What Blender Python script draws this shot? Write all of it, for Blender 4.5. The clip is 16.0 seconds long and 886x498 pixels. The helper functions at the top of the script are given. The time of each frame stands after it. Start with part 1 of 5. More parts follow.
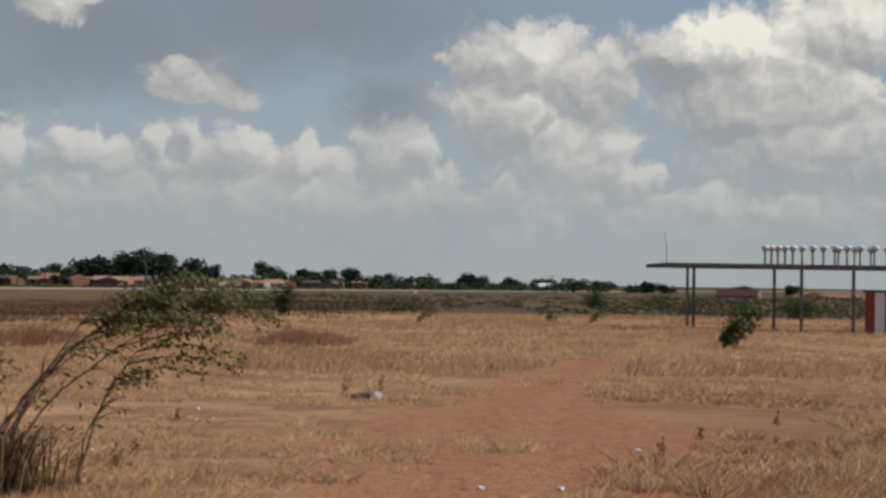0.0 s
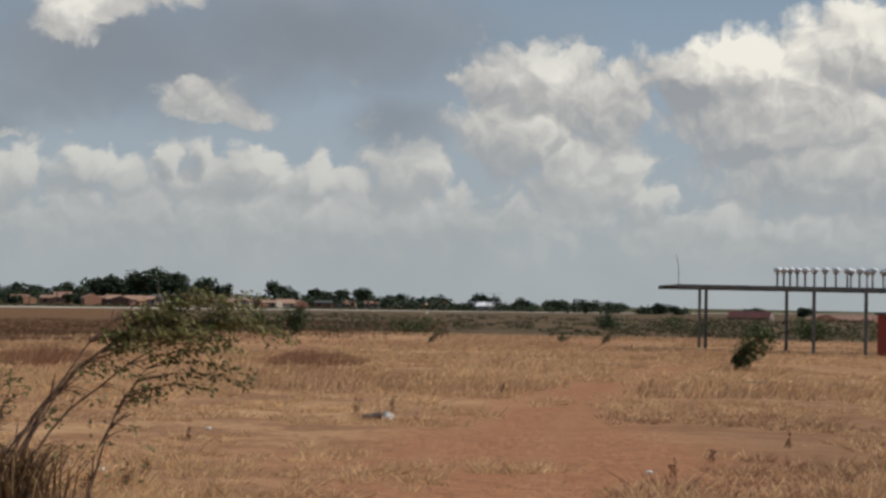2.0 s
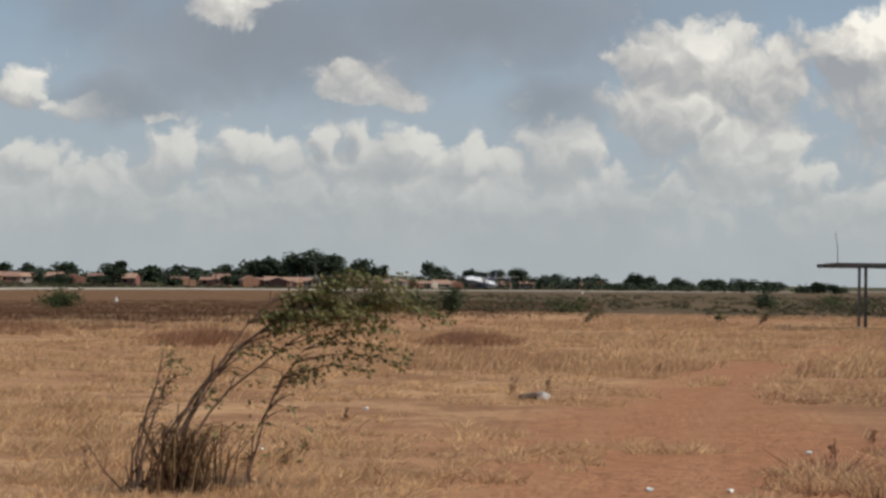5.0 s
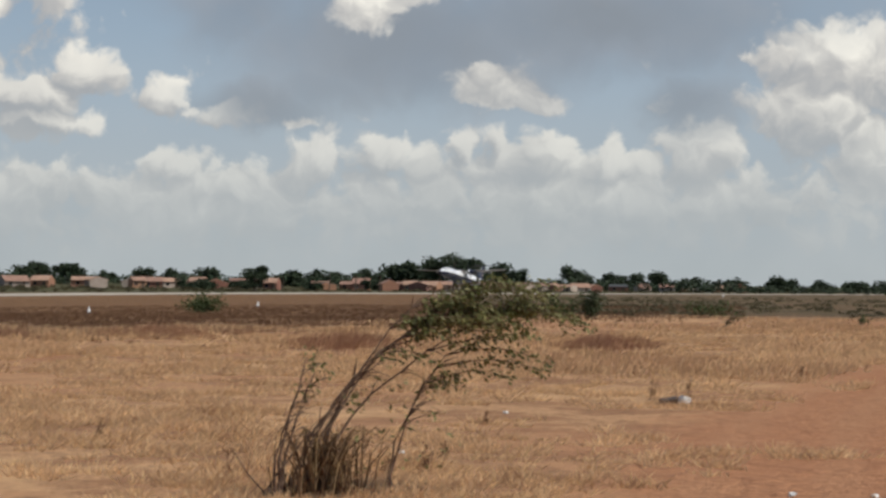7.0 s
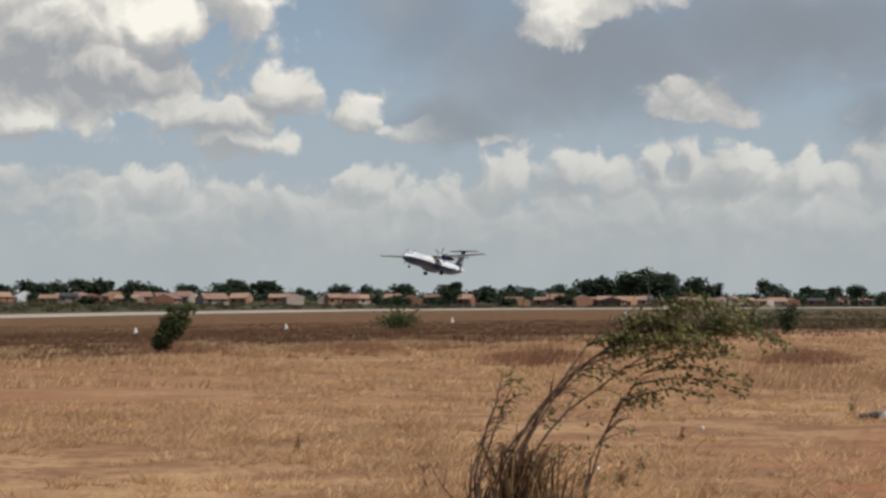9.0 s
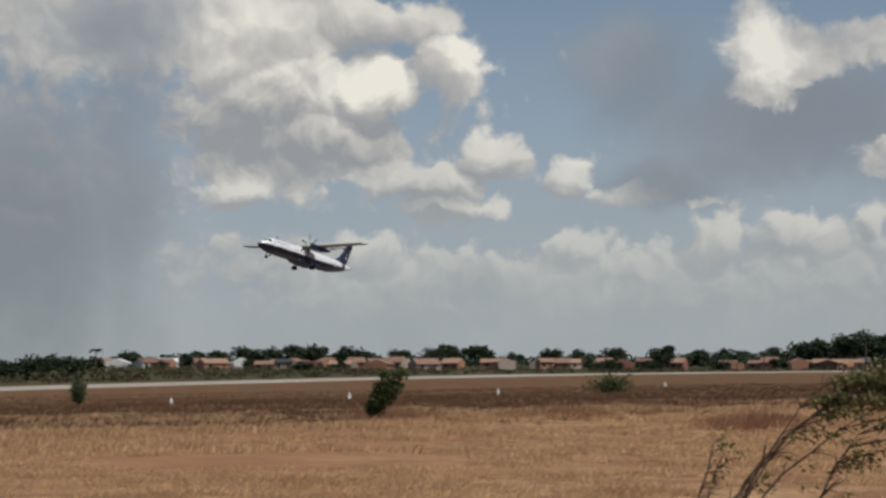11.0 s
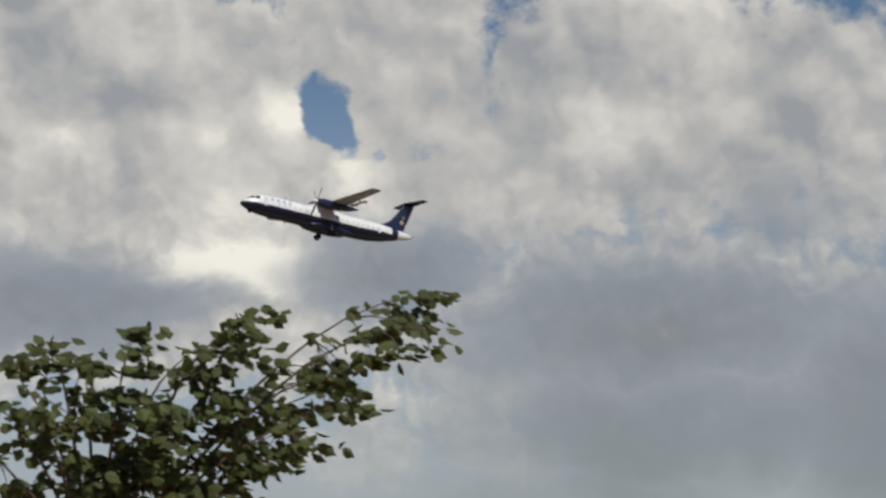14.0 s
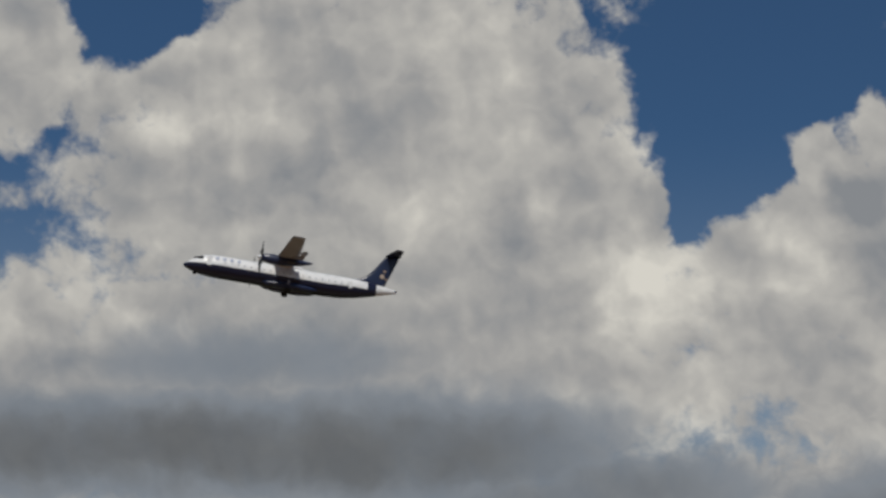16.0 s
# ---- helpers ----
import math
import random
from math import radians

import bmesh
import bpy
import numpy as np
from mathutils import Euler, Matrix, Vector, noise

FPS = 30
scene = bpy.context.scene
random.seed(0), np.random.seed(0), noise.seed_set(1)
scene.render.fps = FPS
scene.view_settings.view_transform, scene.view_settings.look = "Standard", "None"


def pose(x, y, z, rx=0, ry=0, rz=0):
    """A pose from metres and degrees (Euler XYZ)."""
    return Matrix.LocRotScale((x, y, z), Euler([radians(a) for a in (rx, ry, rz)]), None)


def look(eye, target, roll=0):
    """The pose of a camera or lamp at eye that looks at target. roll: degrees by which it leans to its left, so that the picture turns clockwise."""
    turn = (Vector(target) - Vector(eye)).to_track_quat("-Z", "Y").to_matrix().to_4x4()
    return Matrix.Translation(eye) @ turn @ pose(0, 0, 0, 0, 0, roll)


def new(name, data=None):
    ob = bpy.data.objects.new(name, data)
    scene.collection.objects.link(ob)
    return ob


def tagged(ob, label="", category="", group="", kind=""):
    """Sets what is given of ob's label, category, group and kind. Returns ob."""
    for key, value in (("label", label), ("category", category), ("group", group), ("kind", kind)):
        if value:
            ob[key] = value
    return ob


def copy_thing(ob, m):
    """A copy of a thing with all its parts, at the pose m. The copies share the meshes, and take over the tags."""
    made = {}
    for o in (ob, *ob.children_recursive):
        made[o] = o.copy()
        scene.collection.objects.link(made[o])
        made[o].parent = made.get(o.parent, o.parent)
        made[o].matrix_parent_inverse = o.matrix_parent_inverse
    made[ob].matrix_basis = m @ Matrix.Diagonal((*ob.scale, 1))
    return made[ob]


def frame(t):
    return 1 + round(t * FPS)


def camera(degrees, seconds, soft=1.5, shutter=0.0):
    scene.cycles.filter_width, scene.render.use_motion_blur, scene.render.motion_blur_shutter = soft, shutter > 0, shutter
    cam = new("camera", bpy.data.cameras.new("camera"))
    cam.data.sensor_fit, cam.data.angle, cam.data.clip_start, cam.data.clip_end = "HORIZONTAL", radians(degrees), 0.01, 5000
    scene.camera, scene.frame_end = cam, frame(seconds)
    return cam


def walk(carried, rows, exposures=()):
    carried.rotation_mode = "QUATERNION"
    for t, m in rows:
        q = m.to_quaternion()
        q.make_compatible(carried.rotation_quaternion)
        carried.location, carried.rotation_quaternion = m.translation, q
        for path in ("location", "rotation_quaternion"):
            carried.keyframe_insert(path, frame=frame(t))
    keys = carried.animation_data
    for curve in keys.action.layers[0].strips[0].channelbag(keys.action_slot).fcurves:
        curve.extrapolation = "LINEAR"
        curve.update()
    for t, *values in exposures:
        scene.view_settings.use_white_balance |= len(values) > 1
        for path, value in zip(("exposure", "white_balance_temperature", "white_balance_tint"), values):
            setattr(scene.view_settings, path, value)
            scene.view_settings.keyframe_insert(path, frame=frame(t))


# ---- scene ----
# ---- camera ----
EYE_Z = 2.4
cam = camera(25.25, 16.0, soft=2.8, shutter=0.15)


def gaze(yaw, pitch, roll):
    return pose(0, 0, EYE_Z, 90 + pitch, 0, yaw) @ pose(0, 0, 0, 0, 0, roll)


GAZES = [
    (0.0, -0.19, 0.97, 0.83), (0.5, 0.62, 2.08, -0.33), (1.0, -0.59, 1.22, -0.3), (1.5, 0.0, 1.27, 0.62),
    (2.0, 0.17, 1.56, 1.09), (2.5, 0.78, 1.28, 1.26), (3.0, 1.57, 1.41, 1.3), (5.5, 5.46, 0.81, 0.64),
    (6.0, 6.49, 0.77, 0.52), (6.5, 7.96, 1.0, 0.44), (7.0, 8.67, 0.98, 0.56), (7.5, 10.04, 0.85, 0.5),
    (8.0, 11.57, 0.77, 0.42), (8.2, 12.41, 0.77, 0.3), (10.3, 16.87, 2.76, 0.0), (10.5, 17.81, 2.85, -0.15),
    (11.0, 20.38, 3.26, -0.16), (11.5, 23.73, 3.93, -0.52), (12.0, 27.65, 4.99, -0.91), (12.5, 32.57, 5.76, -1.49),
    (13.0, 36.84, 6.18, -1.51), (13.5, 41.29, 7.38, -2.05), (14.0, 45.94, 8.77, -1.24), (14.5, 51.79, 9.8, -1.17),
    (15.0, 58.16, 11.94, -0.84), (15.5, 65.41, 13.43, -0.92), (16.0, 70.89, 15.22, 0.0)]
walk(cam, [(t, gaze(a, b, c)) for t, a, b, c in GAZES], exposures=[(0, 0.0), (3, 0.08), (5.5, 0.2), (8, 0.25), (10.5, 0.0), (12.5, -0.1), (13.5, 0.1), (14, 0.05), (16, -0.35)])

# ---- plan: the runway runs past at 240 m; azimuths are degrees to the left of the y axis ----
RUN_AZ, RUN_D = radians(72), 240.0
ACROSS = Vector((-math.sin(RUN_AZ), math.cos(RUN_AZ), 0))
ALONG = Vector((-math.cos(RUN_AZ), -math.sin(RUN_AZ), 0))


def runway_height(s):
    return float(np.interp(s, [-2500, -900, -520, -400, -330, -264, -199, -150, -60, 100, 900],
                           [-1.2, -1.2, -0.55, -0.42, -0.5, -0.87, -1.52, -2.2, -2.7, -2.8, -2.8]))


def ease(a, b, v):
    v = min(1.0, max(0.0, (v - a) / (b - a)))
    return v * v * (3 - 2 * v)


def ground_height(x, y):
    q = x * ACROSS.x + y * ACROSS.y
    s = x * ALONG.x + y * ALONG.y
    r = math.hypot(x, y)
    w = ease(45, 200, q) * (1 - ease(262, 480, q))
    z = runway_height(s) * w
    flat = 1 - ease(200, 222, q) * (1 - ease(258, 280, q))
    bumps = noise.noise((x * 0.05, y * 0.05, 0)) * 0.12 + noise.noise((x * 0.3, y * 0.3, 5)) * 0.045
    return z + bumps * flat * (1 - ease(300, 900, r))


def spot(az, dist, up=0.0):
    a = radians(az)
    x, y = -math.sin(a) * dist, math.cos(a) * dist
    return Vector((x, y, ground_height(x, y) + up))


# ---- world and sun ----
SUN_AZ, SUN_EL = -105.0, 52.0


def maths(tree, op, *args):
    n = tree.nodes.new("ShaderNodeMath")
    n.operation = op
    for i, a in enumerate(args):
        if isinstance(a, (int, float)):
            n.inputs[i].default_value = a
        else:
            tree.links.new(a, n.inputs[i])
    return n.outputs[0]


def smooth(tree, value, lo, hi, a=0.0, b=1.0):
    n = tree.nodes.new("ShaderNodeMapRange")
    n.interpolation_type = "SMOOTHSTEP"
    tree.links.new(value, n.inputs[0])
    for i, v in zip((1, 2, 3, 4), (lo, hi, a, b)):
        n.inputs[i].default_value = v
    return n.outputs[0]


def blend(tree, fac, a, b, mode="MIX"):
    n = tree.nodes.new("ShaderNodeMix")
    n.data_type, n.blend_type = "RGBA", mode
    for v, k in ((fac, 0), (a, 6), (b, 7)):
        if isinstance(v, (int, float)):
            n.inputs[k].default_value = v
        elif isinstance(v, tuple):
            n.inputs[k].default_value = (*v, 1)
        else:
            tree.links.new(v, n.inputs[k])
    return n.outputs[2]


def fractal(tree, vector, scale, detail=6, rough=0.55, warp=0.0):
    n = tree.nodes.new("ShaderNodeTexNoise")
    tree.links.new(vector, n.inputs["Vector"])
    n.inputs["Scale"].default_value, n.inputs["Detail"].default_value = scale, detail
    n.inputs["Roughness"].default_value, n.inputs["Distortion"].default_value = rough, warp
    return n.outputs["Fac"]


# clouds: azimuth, elevation, half width, half height, amount (heaps, gaps, grey sheets, nearer heaps, lighter and darker parts)
HEAPS_NEAR = [
    (4.5, 2.3, 11.0, 1.25, 0.72), (5.5, 3.3, 5.5, 0.7, 0.62),
    (-2.5, 6.4, 1.93, 1.29, 0.9), (-1.9, 4.9, 1.93, 1.29, 0.9), (-7.9, 6.7, 2.74, 1.29, 1), (-10.0, 5.6, 3.54, 2.09, 1), (-11.7, 7.4, 2.42, 1.45, 1),
    (-10.8, 4.0, 3.54, 1.29, 0.9), (-4.0, 3.8, 1.77, 1.29, 0.85), (-5.8, 2.9, 1.13, 0.81, 0.75), (-7.6, 2.5, 1.13, 0.64, 0.7), (-4.5, 5.8, 1.77, 1.45, 0.75),
    (-8.6, 2.1, 6.44, 1.13, 0.6), (12.6, 3.5, 0.97, 0.97, 0.85), (10.5, 3.6, 0.97, 0.64, 0.8), (8.1, 3.8, 0.45, 0.45, 0.75), (7.0, 4.0, 0.6, 0.5, 0.75),
    (5.9, 3.6, 1.29, 0.89, 0.85), (4.0, 3.4, 0.97, 0.89, 0.8), (1.1, 3.6, 1.21, 0.97, 0.85),
]
HEAPS_MIDDLE = [
    (19.0, 5.8, 0.97, 0.72, 0.9), (20.6, 5.1, 1.77, 0.77, 0.85), (20.0, 4.4, 2.09, 0.42, 0.75), (22.5, 3.2, 1.21, 0.61, 0.7), (16.7, 5.2, 0.89, 0.52, 0.75),
    (15.6, 4.7, 0.97, 0.32, 0.65), (16.6, 3.2, 1.13, 0.58, 0.65), (2.4, 2.6, 2.09, 0.97, 0.65), (14.6, 2.2, 12.88, 1.37, 0.6), (26.5, 9.0, 2.25, 1.61, 0.8),
    (25.2, 7.6, 2.58, 1.61, 0.85), (23.9, 6.6, 1.29, 0.89, 0.8), (22.5, 7.8, 1.13, 0.89, 0.85), (20.2, 8.6, 1.29, 1.13, 0.95), (21.8, 9.7, 2.09, 0.81, 0.75),
    (26.3, 5.0, 1.05, 0.4, 0.6), (15.4, 4.7, 1.29, 0.48, 0.6),
]
HEAPS_STORM = [
    (31.0, 9.9, 6.12, 2.09, 0.85),
    (27.2, 12.1, 6.76, 1.93, 0.85), (24.4, 6.2, 4.19, 2.09, 0.8), (22.7, 2.2, 4.83, 0.97, 0.6), (44.0, 10.5, 4.83, 1.93, 0.9),
    (43.6, 11.4, 2.9, 2.09, 0.9), (39.9, 11.6, 3.54, 1.93, 0.85), (33.5, 12.0, 3.54, 1.93, 0.8), (31.0, 10.0, 1.77, 1.77, 0.85), (26.4, 9.0, 2.09, 1.93, 0.85),
    (24.9, 7.5, 2.58, 1.77, 0.85), (22.6, 7.9, 1.21, 1.05, 0.9), (24.0, 10.2, 2.42, 1.45, 0.85), (20.9, 10.0, 1.45, 0.81, 0.85), (20.2, 8.5, 1.45, 0.97, 0.85),
    (26.3, 4.9, 1.45, 0.64, 0.75), (20.5, 5.3, 1.61, 0.58, 0.7), (20.9, 4.2, 1.45, 0.48, 0.65), (24.3, 2.9, 4.19, 1.13, 0.6), (45.0, 4.0, 1.13, 1.45, 0.8),
    (44.3, 2.8, 1.93, 1.29, 0.65),
]
HEAPS_TOWER = [
    (39.7, 12.8, 9.02, 4.51, 0.85), (55.5, 12.7, 6.12, 5.31, 1), (50.6, 12.9, 0.89, 1.05, 0.95), (48.6, 11.1, 0.97, 1.13, 0.95), (52.0, 8.4, 3.22, 1.45, 0.9),
    (45.0, 3.9, 1.53, 1.21, 0.75), (48.4, 3.1, 1.77, 1.29, 0.75), (41.2, 3.4, 2.42, 0.81, 0.6), (69.1, 15.0, 6.44, 6.76, 1), (60.9, 13.8, 2.74, 3.54, 1),
    (59.5, 17.8, 0.97, 0.97, 0.95), (55.8, 15.0, 4.03, 6.76, 1), (47.0, 14.6, 3.7, 4.35, 1), (51.3, 10.5, 4.83, 3.86, 1), (65.6, 5.3, 1.13, 0.64, 0.7),
    (64.1, 18.1, 1.13, 1.61, 0.8), (73.2, 18.3, 9.02, 6.44, 1), (83.6, 20.2, 1.77, 2.42, 1),
]
HEAPS_TOWER_HIGH = [
    (40.0, 6.0, 9.02, 3.7, 0.85), (58.8, 7.1, 14.49, 2.42, 0.9), (54.7, 6.9, 6.76, 1.77, 0.85),
    (79.3, 20.3, 1.45, 1.45, 0.95), (58.9, 15.2, 3.22, 3.38, 1), (59.8, 17.5, 1.21, 1.29, 0.95), (57.9, 18.7, 0.97, 1.45, 0.95), (75.6, 11.0, 14.49, 4.19, 0.9),
]
GAPS = [
    (21.6, 10.7, 1.13, 0.64, -0.45), (23.9, 4.4, 1.93, 0.97, -0.35), (49.2, 12.8, 0.72, 0.97, -0.42), (46.6, 12.2, 0.81, 1.13, -0.25),
    (61.9, 18.0, 1.93, 1.77, -0.9), (63.3, 15.9, 0.45, 0.97, -0.42), (51.4, 16.8, 1.05, 1.05, -0.55), (52.7, 17.6, 1.05, 0.48, -0.42),
    (49.4, 12.8, 0.81, 1.21, -0.42), (80.5, 21.6, 1.85, 1.21, -0.95), (62.9, 19.1, 1.61, 2.74, -1.0), (59.7, 20.9, 4.19, 1.93, -1.1),
    (63.6, 16.3, 0.48, 1.13, -0.6), (-6.1, 7.9, 1.77, 0.64, -0.42),
]
SHEETS_NEAR = [
    (30.7, 9.4, 3.54, 1.77, 0.75),
    (-2.0, 3.8, 1.93, 0.64, 0.35), (1.6, 5.2, 1.93, 1.45, 0.8), (4.2, 7.6, 7.73, 2.09, 0.95), (9.7, 7.0, 6.44, 2.42, 0.95), (11.9, 5.7, 2.9, 1.29, 0.75),
    (14.0, 5.1, 2.74, 1.05, 0.8), (14.4, 8.1, 2.74, 2.25, 0.8), (20.3, 6.5, 1.29, 0.97, 0.35), (29.8, 5.1, 2.09, 6.76, 0.75), (32.9, 3.8, 4.67, 5.8, 0.95),
    (36.2, 9.0, 2.58, 1.77, 0.7), (40.0, 6.7, 7.57, 2.42, 0.95), (41.4, 6.1, 4.83, 1.77, 0.95), (42.1, 1.4, 8.05, 1.93, 0.7), (43.3, 5.1, 4.83, 0.97, 0.6),
    (47.3, 8.2, 3.54, 1.29, 0.55),
]
SHEETS_FAR = [
    (66.9, 7.1, 7.73, 2.09, 1.15),
    (57.5, 7.2, 5.31, 1.93, 1.0),
    (47.4, 8.1, 4.19, 1.77, 0.95),
    (39.3, 3.4, 8.37, 2.58, 0.9),
    (40.0, 6.5, 8.05, 2.74, 1.05),
    (55.8, 7.3, 5.31, 1.13, 0.95),
    (72.9, 9.4, 9.02, 1.93, 1.4),
    (78.8, 9.4, 11.27, 1.77, 1.4),
    (66.5, 8.2, 6.76, 1.45, 1.1),
    (76.9, 11.9, 5.8, 1.29, 0.75),
]
FRONT = [
    (-0.7, 6.5, 0.81, 0.32, 0.8), (6.5, 5.3, 1.45, 0.39, 0.8), (6.9, 9.4, 0.97, 0.81, 0.75), (7.1, 5.7, 1.77, 0.77, 0.9),
    (8.5, 9.0, 1.45, 0.89, 0.8), (10.3, 8.6, 0.97, 0.81, 0.85), (10.9, 7.6, 0.97, 0.72, 0.85),
    (11.3, 9.0, 1.13, 1.45, 0.9), (12.9, 4.7, 0.72, 0.29, 0.7),
]
TONE_NEAR = [
    (-11.2, 5.1, 2.09, 0.64, 0.2), (-8.2, 4.4, 2.25, 0.48, -0.22), (-8.0, 7.1, 2.42, 0.97, 0.22), (-6.9, 5.8, 1.93, 0.81, -0.12), (-2.7, 6.9, 0.97, 0.81, 0.2),
    (11.1, 9.1, 1.13, 1.29, 0.4), (20.2, 8.7, 1.29, 0.97, 0.2), (22.6, 7.9, 0.97, 0.81, 0.2), (24.9, 6.5, 3.22, 0.97, -0.15), (27.3, 9.0, 1.29, 0.97, 0.15),
    (31.4, 9.7, 0.97, 1.29, 0.3), (37.1, 10.8, 8.05, 1.61, -0.12), (39.7, 14.3, 5.64, 1.29, -0.15), (40.9, 12.1, 1.77, 1.13, 0.2), (47.7, 16.3, 2.9, 1.77, -0.12),
    (48.1, 9.5, 0.81, 1.45, 0.2), (48.6, 11.1, 0.89, 1.13, 0.3),
]
TONE_FAR = [
    (50.4, 12.9, 0.81, 1.13, 0.35), (51.4, 8.4, 2.58, 0.81, 0.25), (51.6, 8.2, 2.42, 0.97, 0.3), (52.4, 10.7, 2.58, 1.93, 0.22), (55.2, 12.2, 1.29, 1.93, -0.2),
    (56.3, 11.8, 1.45, 1.29, 0.15), (57.2, 14.0, 2.9, 1.45, -0.1), (57.8, 7.9, 3.22, 0.97, -0.15), (58.2, 16.6, 0.97, 0.97, -0.2), (58.5, 16.5, 0.97, 0.97, -0.25),
    (60.2, 12.1, 1.93, 0.81, -0.12), (60.5, 14.9, 1.61, 1.29, 0.2), (63.9, 9.6, 1.13, 0.81, 0.25), (63.9, 9.7, 1.45, 0.64, 0.25), (63.9, 18.2, 1.29, 1.13, 0.2),
    (64.1, 14.3, 1.77, 1.29, 0.25), (64.7, 14.3, 1.77, 1.45, 0.25), (68.3, 12.6, 2.09, 1.77, -0.2),
]
TONE_FAR_HIGH = [
    (68.9, 14.7, 1.29, 1.93, -0.15), (69.4, 12.6, 1.93, 1.77, 0.25), (72.3, 20.0, 2.58, 1.61, -0.12), (75.4, 17.3, 1.45, 0.97, -0.25), (77.3, 11.9, 5.8, 1.29, -0.22),
    (79.3, 18.5, 1.29, 0.97, 0.22), (82.4, 13.7, 2.09, 1.29, 0.18),
]

world = bpy.data.worlds.new("sky")
scene.world = world
world.use_nodes = True
wt = world.node_tree
wt.nodes.clear()
sky = wt.nodes.new("ShaderNodeTexSky")
sky.sky_type, sky.sun_disc = "NISHITA", False
sky.sun_elevation, sky.sun_rotation = radians(SUN_EL), radians(-SUN_AZ)
sky.air_density, sky.dust_density = 1.0, 1.5
coord = wt.nodes.new("ShaderNodeTexCoord").outputs["Generated"]
split = wt.nodes.new("ShaderNodeSeparateXYZ")
wt.links.new(coord, split.inputs[0])
az = maths(wt, "MULTIPLY", maths(wt, "ARCTAN2", maths(wt, "MULTIPLY", split.outputs[0], -1.0), split.outputs[1]), 57.2958)
el = maths(wt, "MULTIPLY", maths(wt, "ARCSINE", split.outputs[2]), 57.2958)
flat = wt.nodes.new("ShaderNodeCombineXYZ")
wt.links.new(az, flat.inputs[0])
wt.links.new(el, flat.inputs[1])


def shifted(vector, offset):
    n = wt.nodes.new("ShaderNodeVectorMath")
    n.operation = "ADD"
    wt.links.new(vector, n.inputs[0])
    n.inputs[1].default_value = offset
    return n.outputs[0]


def billows(vector, size, detail):
    """Rounded cauliflower heads over a broad swell, about zero."""
    swell = fractal(wt, vector, 0.3 * size, 2, 0.5)
    cell = wt.nodes.new("ShaderNodeTexVoronoi")
    cell.feature, cell.voronoi_dimensions, cell.normalize = "F1", "2D", True
    wt.links.new(vector, cell.inputs["Vector"])
    for k, v in (("Scale", 0.5 * size), ("Detail", detail), ("Roughness", 0.5), ("Lacunarity", 2.2)):
        cell.inputs[k].default_value = v
    heads = maths(wt, "SUBTRACT", 0.42, cell.outputs["Distance"])
    return maths(wt, "ADD", maths(wt, "MULTIPLY", maths(wt, "SUBTRACT", swell, 0.5), 0.5), maths(wt, "MULTIPLY", heads, 0.55))


def between(t, a, b):
    return maths(wt, "ADD", maths(wt, "MULTIPLY", a, maths(wt, "SUBTRACT", 1.0, t)), maths(wt, "MULTIPLY", b, t))


def bells(rows, vector, join="ADD"):
    """Soft ovals, summed or the highest of them."""
    total = None
    for ca, ce, ra, re, amount in rows:
        n = wt.nodes.new("ShaderNodeVectorMath")
        n.operation = "MULTIPLY_ADD"
        wt.links.new(vector, n.inputs[0])
        n.inputs[1].default_value, n.inputs[2].default_value = (1 / ra, 1 / re, 0), (-ca / ra, -ce / re, 0)
        d = wt.nodes.new("ShaderNodeVectorMath")
        d.operation = "LENGTH"
        wt.links.new(n.outputs[0], d.inputs[0])
        b = smooth(wt, d.outputs["Value"], 0.1, 1.6, amount, 0.0)
        total = b if total is None else maths(wt, join, total, b)
    return total


def ramp(value, *stops):
    n = wt.nodes.new("ShaderNodeValToRGB")
    wt.links.new(value, n.inputs[0])
    while len(n.color_ramp.elements) < len(stops):
        n.color_ramp.elements.new(0.5)
    for e, (at, colour) in zip(n.color_ramp.elements, stops):
        e.position, e.color = at, (*colour, 1)
    return n.outputs[0]


def warped(vector, scale, reach, detail):
    push = wt.nodes.new("ShaderNodeCombineXYZ")
    for i, offset in enumerate(((0, 0, 0), (31.0, 17.0, 0))):
        v = fractal(wt, shifted(vector, offset), scale, detail, 0.58)
        wt.links.new(maths(wt, "MULTIPLY", maths(wt, "SUBTRACT", v, 0.5), reach), push.inputs[i])
    n = wt.nodes.new("ShaderNodeVectorMath")
    n.operation = "ADD"
    wt.links.new(vector, n.inputs[0])
    wt.links.new(push.outputs[0], n.inputs[1])
    return n.outputs[0]


plain = flat.outputs[0]
high = smooth(wt, el, 6.0, 12.0)
bent = warped(warped(plain, 0.4, 1.5, 2), 1.3, 0.75, 5)
bent_up = shifted(bent, (-0.16, 0.34, 0))
fine = maths(wt, "MULTIPLY", maths(wt, "SUBTRACT", fractal(wt, plain, 1.5, 7, 0.62), 0.5), 0.4)
low_heaps = bells(HEAPS_NEAR + HEAPS_MIDDLE, bent, "MAXIMUM")
rising = maths(wt, "SUBTRACT", low_heaps, bells(HEAPS_NEAR + HEAPS_MIDDLE, bent_up, "MAXIMUM"))
broad = warped(plain, 0.5, 1.6, 3)
broad_up = shifted(broad, (-0.35, 0.7, 0))
small, small_up = billows(bent, 2.0, 2.5), billows(bent_up, 2.0, 2.5)
bumps = between(high, small, billows(bent, 0.95, 3.0))
fine_relief = maths(wt, "SUBTRACT", small, small_up)
broad_relief = maths(wt, "MULTIPLY", maths(wt, "SUBTRACT", billows(broad, 0.62, 2.0), billows(broad_up, 0.62, 2.0)), 1.1)
